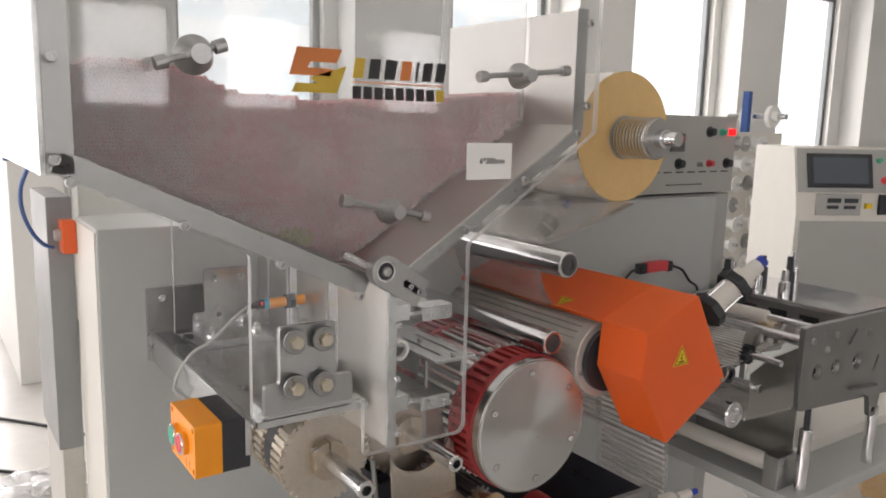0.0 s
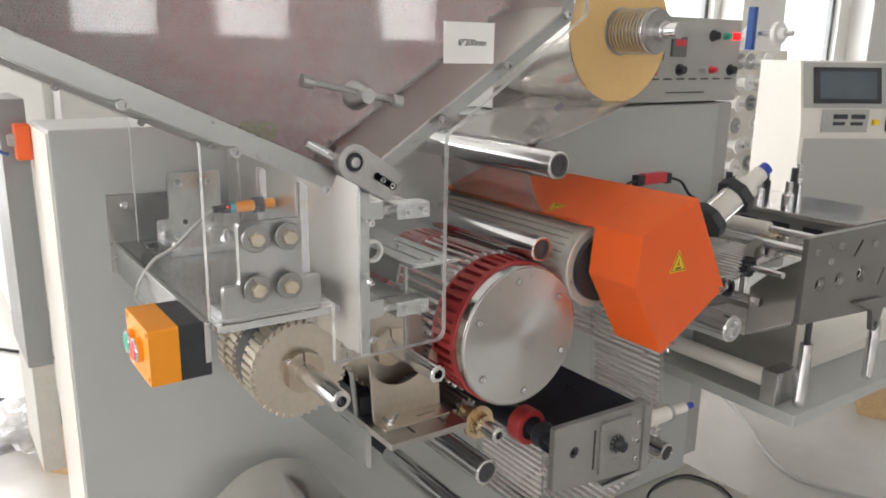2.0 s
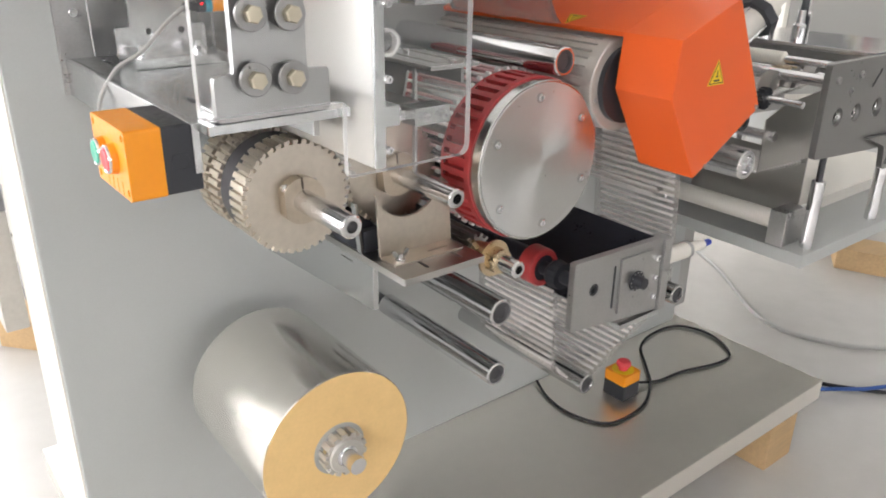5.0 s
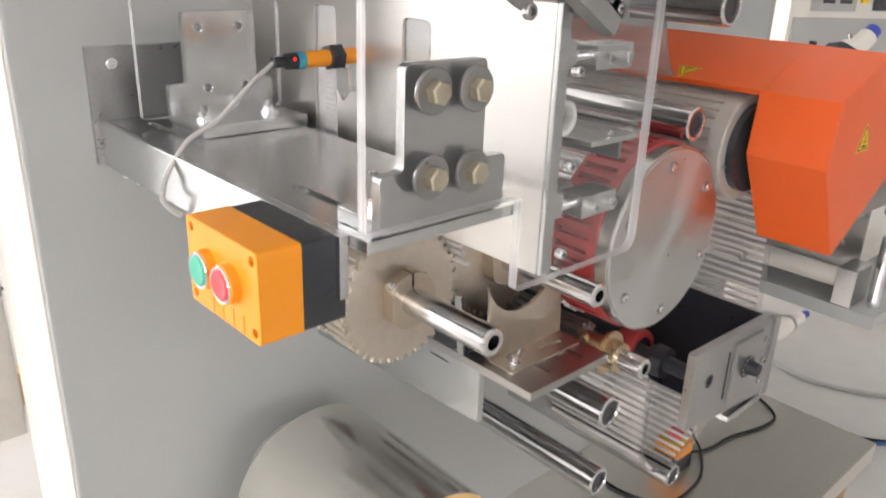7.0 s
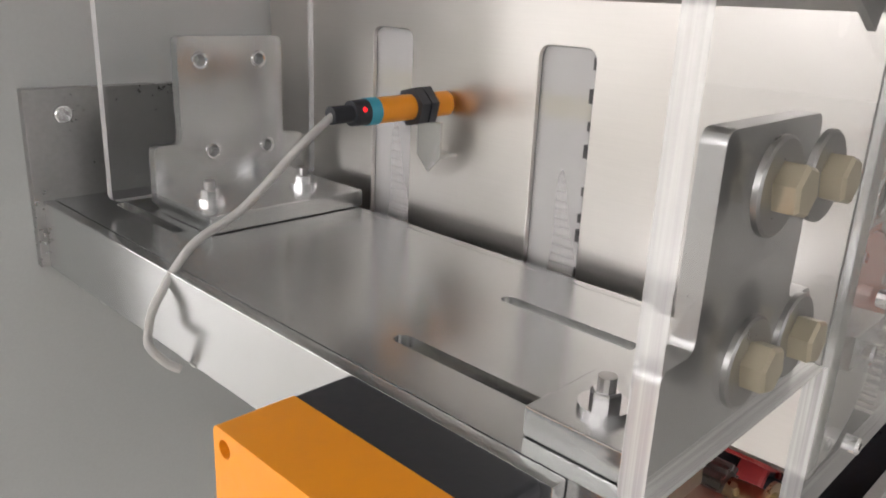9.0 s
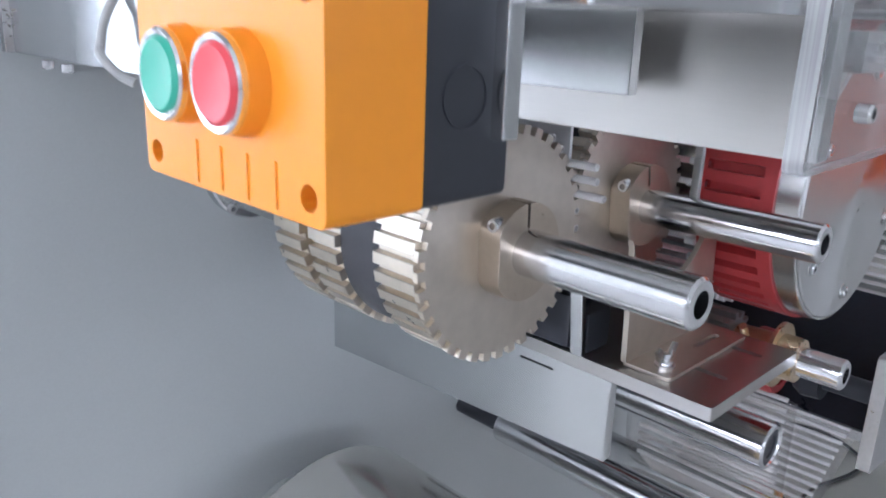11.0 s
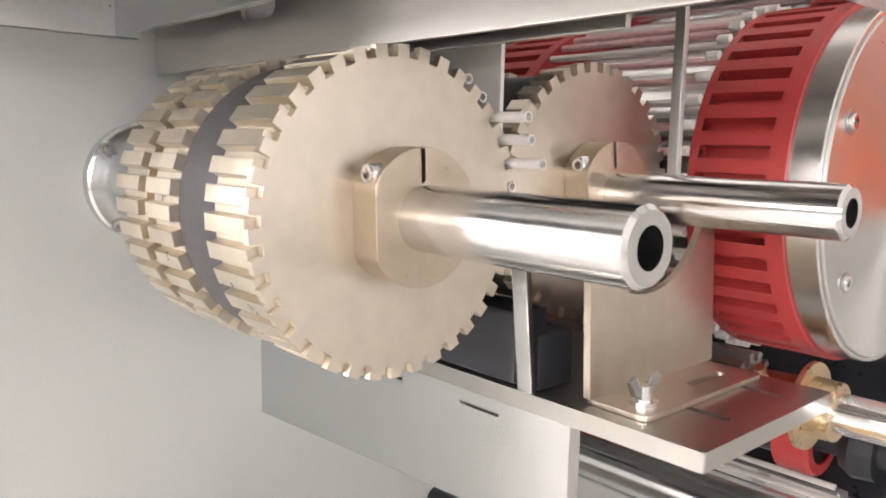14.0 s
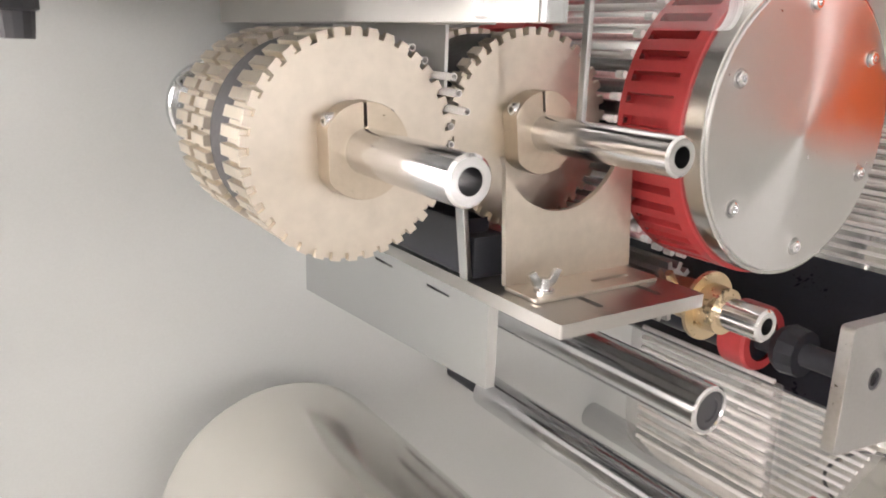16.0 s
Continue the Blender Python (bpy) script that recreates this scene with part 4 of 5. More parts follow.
# ---- lever with a bearing ----
lev = thing("bearing_lever", (0.735, 1.18, 1.27), "steel lever with a ball bearing and a slot", "lever")
L0, L1 = (0.706, 1.288), (0.768, 1.249)
la = math.atan2(L1[1] - L0[1], L1[0] - L0[0])
lo = [(L0[0] + 0.0235 * math.cos(la + math.pi / 2 + k * math.pi / 12), L0[1] + 0.0235 * math.sin(la + math.pi / 2 + k * math.pi / 12)) for k in range(13)]
lo += [(L1[0] + 0.021 * math.sin(la), L1[1] - 0.021 * math.cos(la)), (L1[0] - 0.021 * math.sin(la), L1[1] + 0.021 * math.cos(la))]
lm = ((L0[0] + L1[0] * 3) / 4, (L0[1] + L1[1] * 3) / 4)
part("lever_bar", plate(lo, 1.168, 1.186, "y", [ring(*L0, 0.0155, 24), slot(lm[0] - 0.016 * math.cos(la), lm[1] - 0.016 * math.sin(la), lm[0] + 0.020 * math.cos(la), lm[1] + 0.020 * math.sin(la), 0.0055)]), M["cast"], lev, bev=0.0008)
bear = part("bearing", lathe((L0[0], 1.182, L0[1]), (0, -1, 0), [(0, 0), (0, 0.0154), (0.012, 0.0154), (0.012, 0.0128), (0.010, 0.0125), (0.010, 0.0085), (0.012, 0.0082), (0.012, 0)], 32), M["dark"], lev, "black sealed ball bearing")
part("bearing_pin", rod((L0[0], 1.171, L0[1]), (L0[0], 1.164, L0[1]), 0.0068, cham=0.001), M["cast"], bear)
part("race", lathe((L0[0], 1.1705, L0[1]), (0, -1, 0), [(0, 0.0128), (0.001, 0.0128), (0.001, 0.0152), (0, 0.0152)], 32), M["chrome"], bear)
for s in (-0.006, 0.011):
    part("screw", socket((lm[0] + s * math.cos(la), 1.176, lm[1] + s * math.sin(la)), (0, -1, 0), 0.0046, 0.009), M["chrome"], lev)
part("pivot_rod", rod((0.648, 1.19, 1.315), (0.69, 1.19, 1.292), 0.006), M["chrome"], lev)


# ---- hopper ----
hop = thing("straw_hopper", (0.69, 1.4, 1.25), "steel framed straw hopper behind a clear acrylic front", "hopper")
acr = [(0.262, 1.445), (0.262, 1.86), (1.134, 1.86), (1.134, 1.487), (0.872, 1.312), (0.872, 1.013), (0.864, 1.003), (0.687, 1.003), (0.687, 1.094), (0.516, 1.094), (0.516, 1.322)]
fp = plate(rounded(acr, 0.006), 1.1955, 1.2055)
fp.normal_update()
for f in fp.faces:
    f.material_index = 0 if abs(f.normal.y) > 0.7 else 1
pane = part("front_sheet", fp, M["acrylic"], hop, "clear acrylic front sheet", mats=(M["edge"],))
pane.visible_shadow = False
bs = plate(rounded([(0.262, 1.445), (0.262, 1.86), (1.134, 1.86), (1.134, 1.487), (0.731, 1.258), (0.731, 1.094), (0.545, 1.094), (0.545, 1.31)], 0.006), 1.666, 1.674)
bs.normal_update()
for f in bs.faces:
    f.material_index = 0 if abs(f.normal.y) > 0.7 else 1
back_pane = part("back_sheet", bs, M["acrylic"], hop, "clear acrylic back sheet", mats=(M["edge"],))
back_pane.visible_shadow = False


def strip(p, q, w, y0, y1):
    """A flat strip from p to q in the xz plane, w wide to its left side."""
    p, q = Vector(p), Vector(q)
    n = Vector((-(q - p).y, (q - p).x)).normalized() * w
    return plate([tuple(p), tuple(q), tuple(q + n), tuple(p + n)], y0, y1)


part("left_wall", box(0.278, 0.284, 1.2075, 1.65, 1.43, 1.86), M["steel"], hop, bev=0.0006)
part("left_flange", box(0.2845, 0.314, 1.2065, 1.2105, 1.43, 1.86), M["cast"], hop, bev=0.0006)
part("left_flange", box(0.2845, 0.314, 1.6465, 1.6505, 1.43, 1.86), M["cast"], hop, bev=0.0006)
part("slope", strip((0.298, 1.4565), (0.737, 1.2530), 0.003, 1.2110, 1.643), M["stain"], hop, "dark polished chute floor", bev=0.0006)
part("slope_flange", strip((0.288, 1.4335), (0.690, 1.247), 0.026, 1.2065, 1.2105), M["cast"], hop, bev=0.0006)
part("slope_flange", strip((0.288, 1.4335), (0.690, 1.247), 0.0255, 1.639, 1.643), M["cast"], hop, bev=0.0006)
for x, z in ((0.433, 1.366), (0.557, 1.307), (0.676, 1.262)):
    part("screw", socket((x, 1.639, z), (0, -1, 0), 0.0068, 0.006), M["cast"], hop)
part("slope", strip((0.738, 1.262), (1.104, 1.496), 0.004, 1.2065, 1.665), M["brushed"], hop, "bright brushed steel slope", bev=0.0006)
part("slope_flange", strip((0.745, 1.245), (1.112, 1.480), 0.018, 1.2065, 1.2105), M["cast"], hop, bev=0.0006)
part("right_wall", box(1.104, 1.108, 1.2065, 1.60, 1.49, 1.69), M["brushed"], hop, bev=0.0006)
part("end_strip", box(1.088, 1.112, 1.2062, 1.2064, 1.49, 1.69), M["cast"], hop)
div = plate([(0.318, 1.43), (0.318, 1.80), (1.098, 1.80), (1.098, 1.50), (0.74, 1.275), (0.69, 1.262)], 1.348, 1.354)
div.normal_update()
for f in div.faces:
    f.material_index = 0 if abs(f.normal.y) > 0.7 else 1
part("divider", div, M["dusty"], hop, "clear movable divider sheet", mats=(M["edge"],)).visible_shadow = False
for x, z in ((0.294, 1.561), (0.292, 1.448), (0.307, 1.423), (0.433, 1.366), (0.557, 1.307), (0.676, 1.251), (0.861, 1.335), (0.975, 1.409), (1.088, 1.485), (1.106, 1.531), (1.104, 1.665)):
    part("screw", socket((x, 1.1955, z), (0, -1, 0), 0.0068, 0.006), M["cast"], hop)


def stay(x, z, a, b, ends, knob):
    """A swivel clamp: a turned knob on the sheet with a thin rod through it."""
    s = thing("rod_clamp", (x, 1.195, z), "turned steel knob clamp with a thin cross rod", "clamp", "rod clamps")
    part("knob", lathe((x, 1.1955, z), (0, -1, 0), [(0, 0), (0, knob), (0.008, knob), (0.012, knob * 0.92), (0.03, knob * 0.55), (0.036, knob * 0.5), (0.036, 0)], 36), M["cast"], s)
    part("rod", rod((a[0], 1.172, a[1]), (b[0], 1.172, b[1]), 0.0042, 14), M["cast"], s)
    for e in ends:
        part("nut", lathe((e[0], 1.172, e[1]), (b[0] - a[0], 0, b[1] - a[1]), [(-0.007, 0), (-0.007, 0.0085), (0.007, 0.0085), (0.007, 0)], 12), M["cast"], s)


stay(0.448, 1.572, (0.404, 1.560), (0.468, 1.582), ((0.404, 1.560), (0.474, 1.583)), 0.024)
stay(0.955, 1.573, (0.865, 1.567), (1.035, 1.584), ((0.868, 1.567), (1.032, 1.584)), 0.020)
stay(0.722, 1.372, (0.640, 1.392), (0.775, 1.363), ((0.643, 1.391), (0.770, 1.364)), 0.019)

note = thing("paper_label", (0.905, 1.194, 1.44), "white paper label with printed straw size", "label")
part("sheet", box(0.860, 0.948, 1.1942, 1.1952, 1.4125, 1.469), M["paper"], note)
writing("lettering", "6*200mm", 0.0125, Matrix.Translation((0.909, 1.1938, 1.441)) @ FRONT, M["ink"], note)

# the maker's mark: plain shapes in its colours
logo = thing("maker_mark", (0.64, 1.195, 1.55), "orange, gold and black printed maker's mark on acrylic", "logo")
LM = [coat("mark_orange", (0.62, 0.20, 0.05), 0.5), coat("mark_gold", (0.55, 0.38, 0.04), 0.5), M["ink"]]
LY = 1.1951


def patch(name, pts, m):
    part(name, plate(pts, LY - 0.0008, LY), m, logo)


patch("emblem", [(0.583, 1.592), (0.648, 1.592), (0.640, 1.574), (0.602, 1.574), (0.598, 1.566), (0.634, 1.566), (0.630, 1.556), (0.572, 1.556)], LM[0])
patch("emblem", [(0.600, 1.553), (0.655, 1.571), (0.640, 1.534), (0.575, 1.534), (0.581, 1.546), (0.612, 1.546)], LM[1])
x = 0.664
for k, (w, m) in enumerate(((0.020, 1), (0.021, 2), (0.022, 2), (0.021, 0), (0.008, 2), (0.019, 2), (0.019, 2))):
    patch("letter_bar", [(x, 1.556), (x + w - 0.004, 1.556), (x + w, 1.583), (x + 0.004, 1.583)], LM[m])
    x += w + 0.004
patch("rule", [(0.664, 1.550), (0.815, 1.550), (0.815, 1.5515), (0.664, 1.5515)], LM[0])
for k in range(9):
    patch("letter_bar", [(0.664 + k * 0.0172, 1.528), (0.677 + k * 0.0172, 1.528), (0.677 + k * 0.0172, 1.545), (0.664 + k * 0.0172, 1.545)], LM[2] if k < 8 else LM[1])


def pile():
    """Straws lying along y in the hopper, packed in rows up to an uneven top."""
    rg = np.random.default_rng(7)
    seg, s = 8, 0.0066
    cs = []
    row, z = 0, 1.255
    while z < 1.60:
        for i in range(170):
            x = 0.318 + i * s + (row % 2) * s / 2
            top = 1.527 + 0.05 * math.exp(-((x - 0.41) / 0.12) ** 2) + 0.022 * max(0.0, x - 0.75) / 0.3 + 0.006 * noise.noise(Vector((x * 22, 0.3, 0))) + 0.006 * noise.noise(Vector((x * 70, 0.7, 0)))
            left = 1.4635 - (x - 0.298) * 0.464 + 0.008
            right = 1.262 + (x - 0.738) * 0.64 + 0.010
            if z > left and z > right and z < top and x < 1.098:
                cs.append((x + rg.normal(0, 0.0006), z + rg.normal(0, 0.0006)))
        z += s * 0.87
        row += 1
    cs = np.array(cs)
    n = len(cs)
    a = np.arange(seg) * math.tau / seg
    ring_o = np.stack([np.cos(a), np.sin(a)], 1)
    y0 = 1.357 + rg.random(n) * 0.007
    V = np.zeros((n, 4, seg, 3))
    for j, (r, yo) in enumerate(((0.0008, 0.006), (0.0014, 0.0), (0.0036, 0.0), (0.0036, 0.2))):
        V[:, j, :, 0] = cs[:, None, 0] + ring_o[None, :, 0] * r
        V[:, j, :, 2] = cs[:, None, 1] + ring_o[None, :, 1] * r
        V[:, j, :, 1] = (y0 + yo)[:, None]
    k = np.arange(seg)
    F = []
    for j in range(3):
        F.append(np.stack([j * seg + k, j * seg + (k + 1) % seg, (j + 1) * seg + (k + 1) % seg, (j + 1) * seg + k], 1))
    F = np.concatenate(F)
    faces = (F[None] + (np.arange(n) * 4 * seg)[:, None, None]).reshape(-1, 4)
    me = bpy.data.meshes.new("straw_pile")
    me.from_pydata(V.reshape(-1, 3).tolist(), [], faces.tolist())
    me.materials.append(M["pile"])
    me.materials.append(M["yellowstraw"])
    near = ((cs[:, 0] - 0.640) / 0.045) ** 2 + ((cs[:, 1] - 1.312) / 0.020) ** 2 + 0.5 * rg.random(n) < 1.0
    me.polygons.foreach_set("material_index", np.repeat(near.astype(np.int32), len(F)))
    ob = new("straw_pile", me)
    tagged(ob, "loose heap of pink and white drinking straws", "straws", kind="stuff")


def pile_material():
    m, n, l, p = shader("pile_of_straws")
    g, r = n.new("ShaderNodeNewGeometry"), n.new("ShaderNodeValToRGB")
    r.color_ramp.elements[0].color, r.color_ramp.elements[1].color = (0.98, 0.44, 0.46, 1), (0.99, 0.86, 0.84, 1)
    r.color_ramp.elements[1].position = 0.8
    tc, t = n.new("ShaderNodeTexCoord"), n.new("ShaderNodeTexNoise")
    t.inputs["Scale"].default_value = 7
    l.new(tc.outputs["Object"], t.inputs["Vector"])
    a = n.new("ShaderNodeMath")
    a.operation = "MULTIPLY_ADD"
    a.inputs[1].default_value = 0.4
    l.new(g.outputs["Random Per Island"], a.inputs[0])
    b = n.new("ShaderNodeMapRange")
    b.inputs["From Min"].default_value, b.inputs["From Max"].default_value = 0.35, 0.65
    b.inputs["To Max"].default_value = 0.6
    l.new(t.outputs[0], b.inputs["Value"])
    l.new(b.outputs[0], a.inputs[2])
    l.new(a.outputs[0], r.inputs[0])
    l.new(r.outputs[0], p.inputs["Base Color"])
    p.inputs["Roughness"].default_value = 0.45
    tl, mx = n.new("ShaderNodeBsdfTranslucent"), n.new("ShaderNodeMixShader")
    l.new(r.outputs[0], tl.inputs[0])
    mx.inputs[0].default_value = 0.5
    l.new(p.outputs[0], mx.inputs[1])
    l.new(tl.outputs[0], mx.inputs[2])
    l.new(mx.outputs[0], n["Material Output"].inputs[0])
    return m


M["pile"] = pile_material()
pile()

# ---- lower film roll ----


def film_roll(x, z, y0, y1, r, label, chuck, cr=0.028):
    w = thing("film_roll", (x, PANEL, z), label, "film roll", "film rolls")
    part("winding", lathe((x, y1, z), (0, -1, 0), [(0, 0.05), (0, r), (y1 - y0 - 0.002, r), (y1 - y0, r - 0.001)], 96), M["filmbody"], w, "tightly wound shiny clear film")
    part("winding_end", lathe((x, y0 + 0.004, z), (0, -1, 0), [(0, r - 0.0015), (0.004, r - 0.0015), (0.0045, r - 0.02), (0.0035, r * 0.7), (0.004, 0.048), (-0.01, 0.048)], 96), M["gold"], w, "amber edge of the wound film")
    part("core_tube", lathe((x, y0, z), (0, 1, 0), [(0.02, 0.038), (0, 0.038), (0, 0.048), (0.02, 0.048)], 48), M["cable"], w)
    c = part("chuck", lathe((x, y0 + 0.02, z), (0, -1, 0), [(0, 0), (0, 0.037), (0.02, 0.037), (0.022, cr), (chuck, cr), (chuck, 0)], 32), M["cast"], w)
    for k in range(6):
        a = k * math.tau / 6
        part("jaw", box(-0.006, 0.006, -0.03, 0.0, 0.028, 0.039), M["alu"], c, bev=0.001).matrix_basis = Matrix.Translation((x, y0 + 0.012, z)) @ Matrix.Rotation(a, 4, "Y")
    if chuck < 0.05:
        part("ribbed_collar", toothed(x, z, y0 - 0.022, y0 + 0.004, 0.0405, 14, 0.006, 0.1, 0.6), M["pale"], c, "pale ribbed expanding collar", bev=0.0012)
        part("collar_face", lathe((x, y0 - 0.0225, z), (0, -1, 0), [(0, 0), (0, 0.032), (0.004, 0.030), (0.004, 0.016), (0.001, 0.014), (0.001, 0)], 32), M["pale"], c)
    for k in range(0 if chuck < 0.05 else round(chuck / 0.012)):
        part("ridge", lathe((x, y0 - 0.006 - k * 0.009, z), (0, -1, 0), [(0, cr), (0.001, cr + 0.0032), (0.005, cr + 0.0032), (0.006, cr)], 32), M["alu"], c)
    part("spindle", rod((x, y1 + 0.01, z), (x, PANEL + 0.05, z), 0.03), M["cast"], w)
    part("end_nut", lathe((x, y0 - chuck + 0.02, z), (0, -1, 0), [(0, 0), (0, 0.02), (0.016, 0.02), (0.018, 0.015), (0.05, 0.015), (0.05, 0)], 20), M["chrome"], w)
    return w


film_roll(0.761, 0.469, 1.38, 1.665, 0.1405, "large roll of clear film with an amber edge", 0.03, 0.034)
part("backing_disc", lathe((0.761, 1.742, 0.469), (0, -1, 0), [(0, 0), (0, 0.076), (0.008, 0.076), (0.008, 0)], 48), M["console"], frame_ob)
film_roll(1.481, 1.474, 1.45, 1.79, 0.145, "clear film roll with an amber edge on a ribbed chuck", 0.12, 0.042)

# ---- film web from the upper roll ----


def web(name, pts, y0, y1, mat, label):
    bm = bmesh.new()
    line = []
    P = [Vector((p[0], 0, p[1])) for p in pts]
    for i in range(len(P) - 1):
        a, b, c, d = P[max(i - 1, 0)], P[i], P[i + 1], P[min(i + 2, len(P) - 1)]
        for j in range(8):
            t = j / 8
            line.append(0.5 * ((2 * b) + (c - a) * t + (2 * a - 5 * b + 4 * c - d) * t * t + (3 * b - a - 3 * c + d) * t ** 3))
    line.append(P[-1])
    rows = [[bm.verts.new((p.x, y0 + (y1 - y0) * k / 10, p.z + 0.0015 * math.sin(i * 0.9 + k * 1.7))) for k in range(11)] for i, p in enumerate(line)]
    for p, q in zip(rows, rows[1:]):
        for k in range(10):
            bm.faces.new((p[k], p[k + 1], q[k + 1], q[k]))
    ob = solid(name, bm, M[mat], label, "film")
    s = ob.modifiers.new("thickness", "SOLIDIFY")
    s.thickness = 0.0004
    return ob


web("film_web", [(1.44, 1.335), (1.32, 1.295), (1.185, 1.263)], 1.37, 1.70, "webfilm", "thin clear film running from the roll to a roller")
web("film_web", [(1.20, 1.225), (1.215, 1.17), (1.245, 1.125)], 1.40, 1.70, "webfilm", "thin clear film hanging from a chrome roller")

# ---- packed straw strip ----


def straw_strip(pts, pitch, y0, y1, label):
    web("packing_film", pts, y0 - 0.012, y1 + 0.02, "film", "clear packing film round the straws")
    P = [Vector(p) for p in pts]
    d, i, pos = 0.0, 0, 0.0
    while i < len(P) - 1:
        s = (P[i + 1] - P[i]).length
        while pos <= s:
            q = P[i].lerp(P[i + 1], pos / s)
            solid("packed_straw", rod((q.x, y0, q.y), (q.x, y1, q.y), 0.0031, 10), M["straw"], "white straw sealed in clear film", "straw", label)
            pos += pitch
        pos -= s
        i += 1


straw_strip([(1.568, 0.89), (1.588, 0.70), (1.598, 0.55)], 0.0150, 1.36, 1.56, "straws in the descending strip")
straw_strip([(1.243, 0.625), (1.252, 0.46), (1.312, 0.40)], 0.0150, 1.37, 1.57, "straws in the rising strip")
straw_strip([(1.36, 0.385), (1.46, 0.435), (1.595, 0.505)], 0.0150, 1.37, 1.57, "straws in the return strip")
straw_strip([(1.56, 0.755), (1.80, 0.868), (2.0, 0.915), (2.22, 0.938)], 0.0165, 1.40, 1.66, "straws on the side bed")

straw_strip([(1.93, 0.742), (2.15, 0.730)], 0.0150, 1.381, 1.58, "straws over the side chute")

# ---- lower right bracket with adjuster ----
br = thing("adjuster_bracket", (1.28, PANEL, 0.6), "grey steel adjuster plate with a knob and air cylinder", "bracket")
BY = 1.25
part("front_plate", plate(rounded([(1.165, 0.612), (1.408, 0.586), (1.408, 0.739), (1.165, 0.745)], 0.006), BY, BY + 0.014, "y", [ring(1.219, 0.682, 0.012)]), M["cast"], br, bev=0.0012)
part("bush", lathe((1.219, BY + 0.004, 0.682), (0, -1, 0), [(0, 0.008), (0.003, 0.008), (0.003, 0.015), (0, 0.0175)], 28), M["dark"], br)
part("slot_groove", box(1.270, 1.274, BY - 0.0012, BY, 0.63, 0.715), M["black"], br)
part("slide_plate", box(1.285, 1.372, BY - 0.006, BY - 0.0005, 0.615, 0.725), M["cast"], br, bev=0.001)
kn = part("adjust_knob", lathe((1.33, BY - 0.006, 0.672), (0, -1, 0), [(0, 0), (0, 0.020), (0.003, 0.020), (0.003, 0.0125), (0.02, 0.011), (0.02, 0)], 28), M["black"], br, "black knob on a dial")
for k in range(12):
    a = k * math.tau / 12
    part("tick", box(-0.0006, 0.0006, -0.0004, 0.0, 0.016, 0.0195), M["white"], kn).matrix_basis = Matrix.Translation((1.33, BY - 0.009, 0.672)) @ Matrix.Rotation(a, 4, "Y")
part("rail", box(1.30, 1.415, BY - 0.004, BY + 0.03, 0.575, 0.5855), M["alu"], br, bev=0.001)
part("end_block", box(1.409, 1.43, BY - 0.006, BY + 0.03, 0.585, 0.735), M["cast"], br, bev=0.001)
for z in (0.62, 0.66, 0.70):
    part("screw", socket((1.393, BY, z), (0, -1, 0), 0.006, 0.007), M["chrome"], br)
part("chute_sheet", plate([(1.402, 0.737), (1.408, 0.733), (1.36, 0.665), (1.27, 0.605), (1.262, 0.612), (1.35, 0.675)], BY + 0.0145, PANEL), M["navy"], br, "black glossy chute sheet", bev=0.001)
cyl = thing("air_cylinder", (1.5, BY, 0.68), "cream air cylinder with a blue fitting", "air cylinder", "air cylinders")
part("barrel", rod((1.4305, BY + 0.012, 0.688), (1.51, BY + 0.012, 0.686), 0.0165, 28, cham=0.002), M["cream"], cyl)
part("collar", lathe((1.50, BY + 0.012, 0.686), (1, 0, 0), [(0, 0.0165), (0, 0.0175), (0.008, 0.0175), (0.008, 0.0165)], 28), M["cast"], cyl)
part("rod_end", rod((1.51, BY + 0.012, 0.686), (1.56, BY + 0.012, 0.684), 0.0105, 20, cham=0.002), M["cream"], cyl)
part("fitting", rod((1.56, BY + 0.012, 0.684), (1.582, BY + 0.012, 0.684), 0.007, 16), M["blue"], cyl)
sr = thing("press_roller", (1.236, PANEL, 0.664), "small red rubber press roller with a black hub", "roller")
part("tyre", lathe((1.219, 1.375, 0.680), (0, 1, 0), [(0, 0.026), (0, 0.036), (0.004, 0.038), (0.034, 0.038), (0.034, 0.026)], 40), M["red"], sr, "red rubber tyre")
part("hub", lathe((1.219, 1.379, 0.680), (0, 1, 0), [(0, 0), (0, 0.0265), (0.36, 0.0265), (0.36, 0)], 32), M["navy"], sr)
part("shaft", rod((1.219, BY + 0.012, 0.680), (1.219, 1.38, 0.680), 0.013, 24), M["black"], sr)
part("collar", lathe((1.219, 1.325, 0.680), (0, 1, 0), [(0, 0.013), (0, 0.026), (0.02, 0.028), (0.03, 0.022), (0.03, 0.013)], 14), M["black"], sr)

# ---- upper air cylinders ----


def big_cylinder(p, q, r, label):
    p, q = Vector(p), Vector(q)
    d = (q - p).normalized()
    w = thing("air_cylinder", p, label, "air cylinder", "air cylinders")
    n = (q - p).length
    part("barrel", lathe(p, d, [(0.0, 0), (0.0, r), (n, r), (n, 0)], 28), M["cream"], w)
    for s in (-0.012, n * 0.62):
        part("end_cap", lathe(p + d * s, d, [(0, 0), (0, r * 1.5), (0.024, r * 1.5), (0.024, 0)], 8), M["black"], w, "black end cap", bev=0.002)
    for a in (0.8, 2.4, 4.0, 5.6):
        o = d.orthogonal().normalized()
        o.rotate(Matrix.Rotation(a, 3, d))
        part("tie_rod", rod(p + o * r * 1.15, p + d * n * 0.62 + o * r * 1.15, 0.003, 8), M["chrome"], w)
    part("piston_rod", rod(q, q + d * 0.05, r * 0.62, 16), M["cream"], w)
    part("fitting", rod(q + d * 0.05, q + d * 0.072, r * 0.5, 14), M["blue"], w, "blue air fitting")


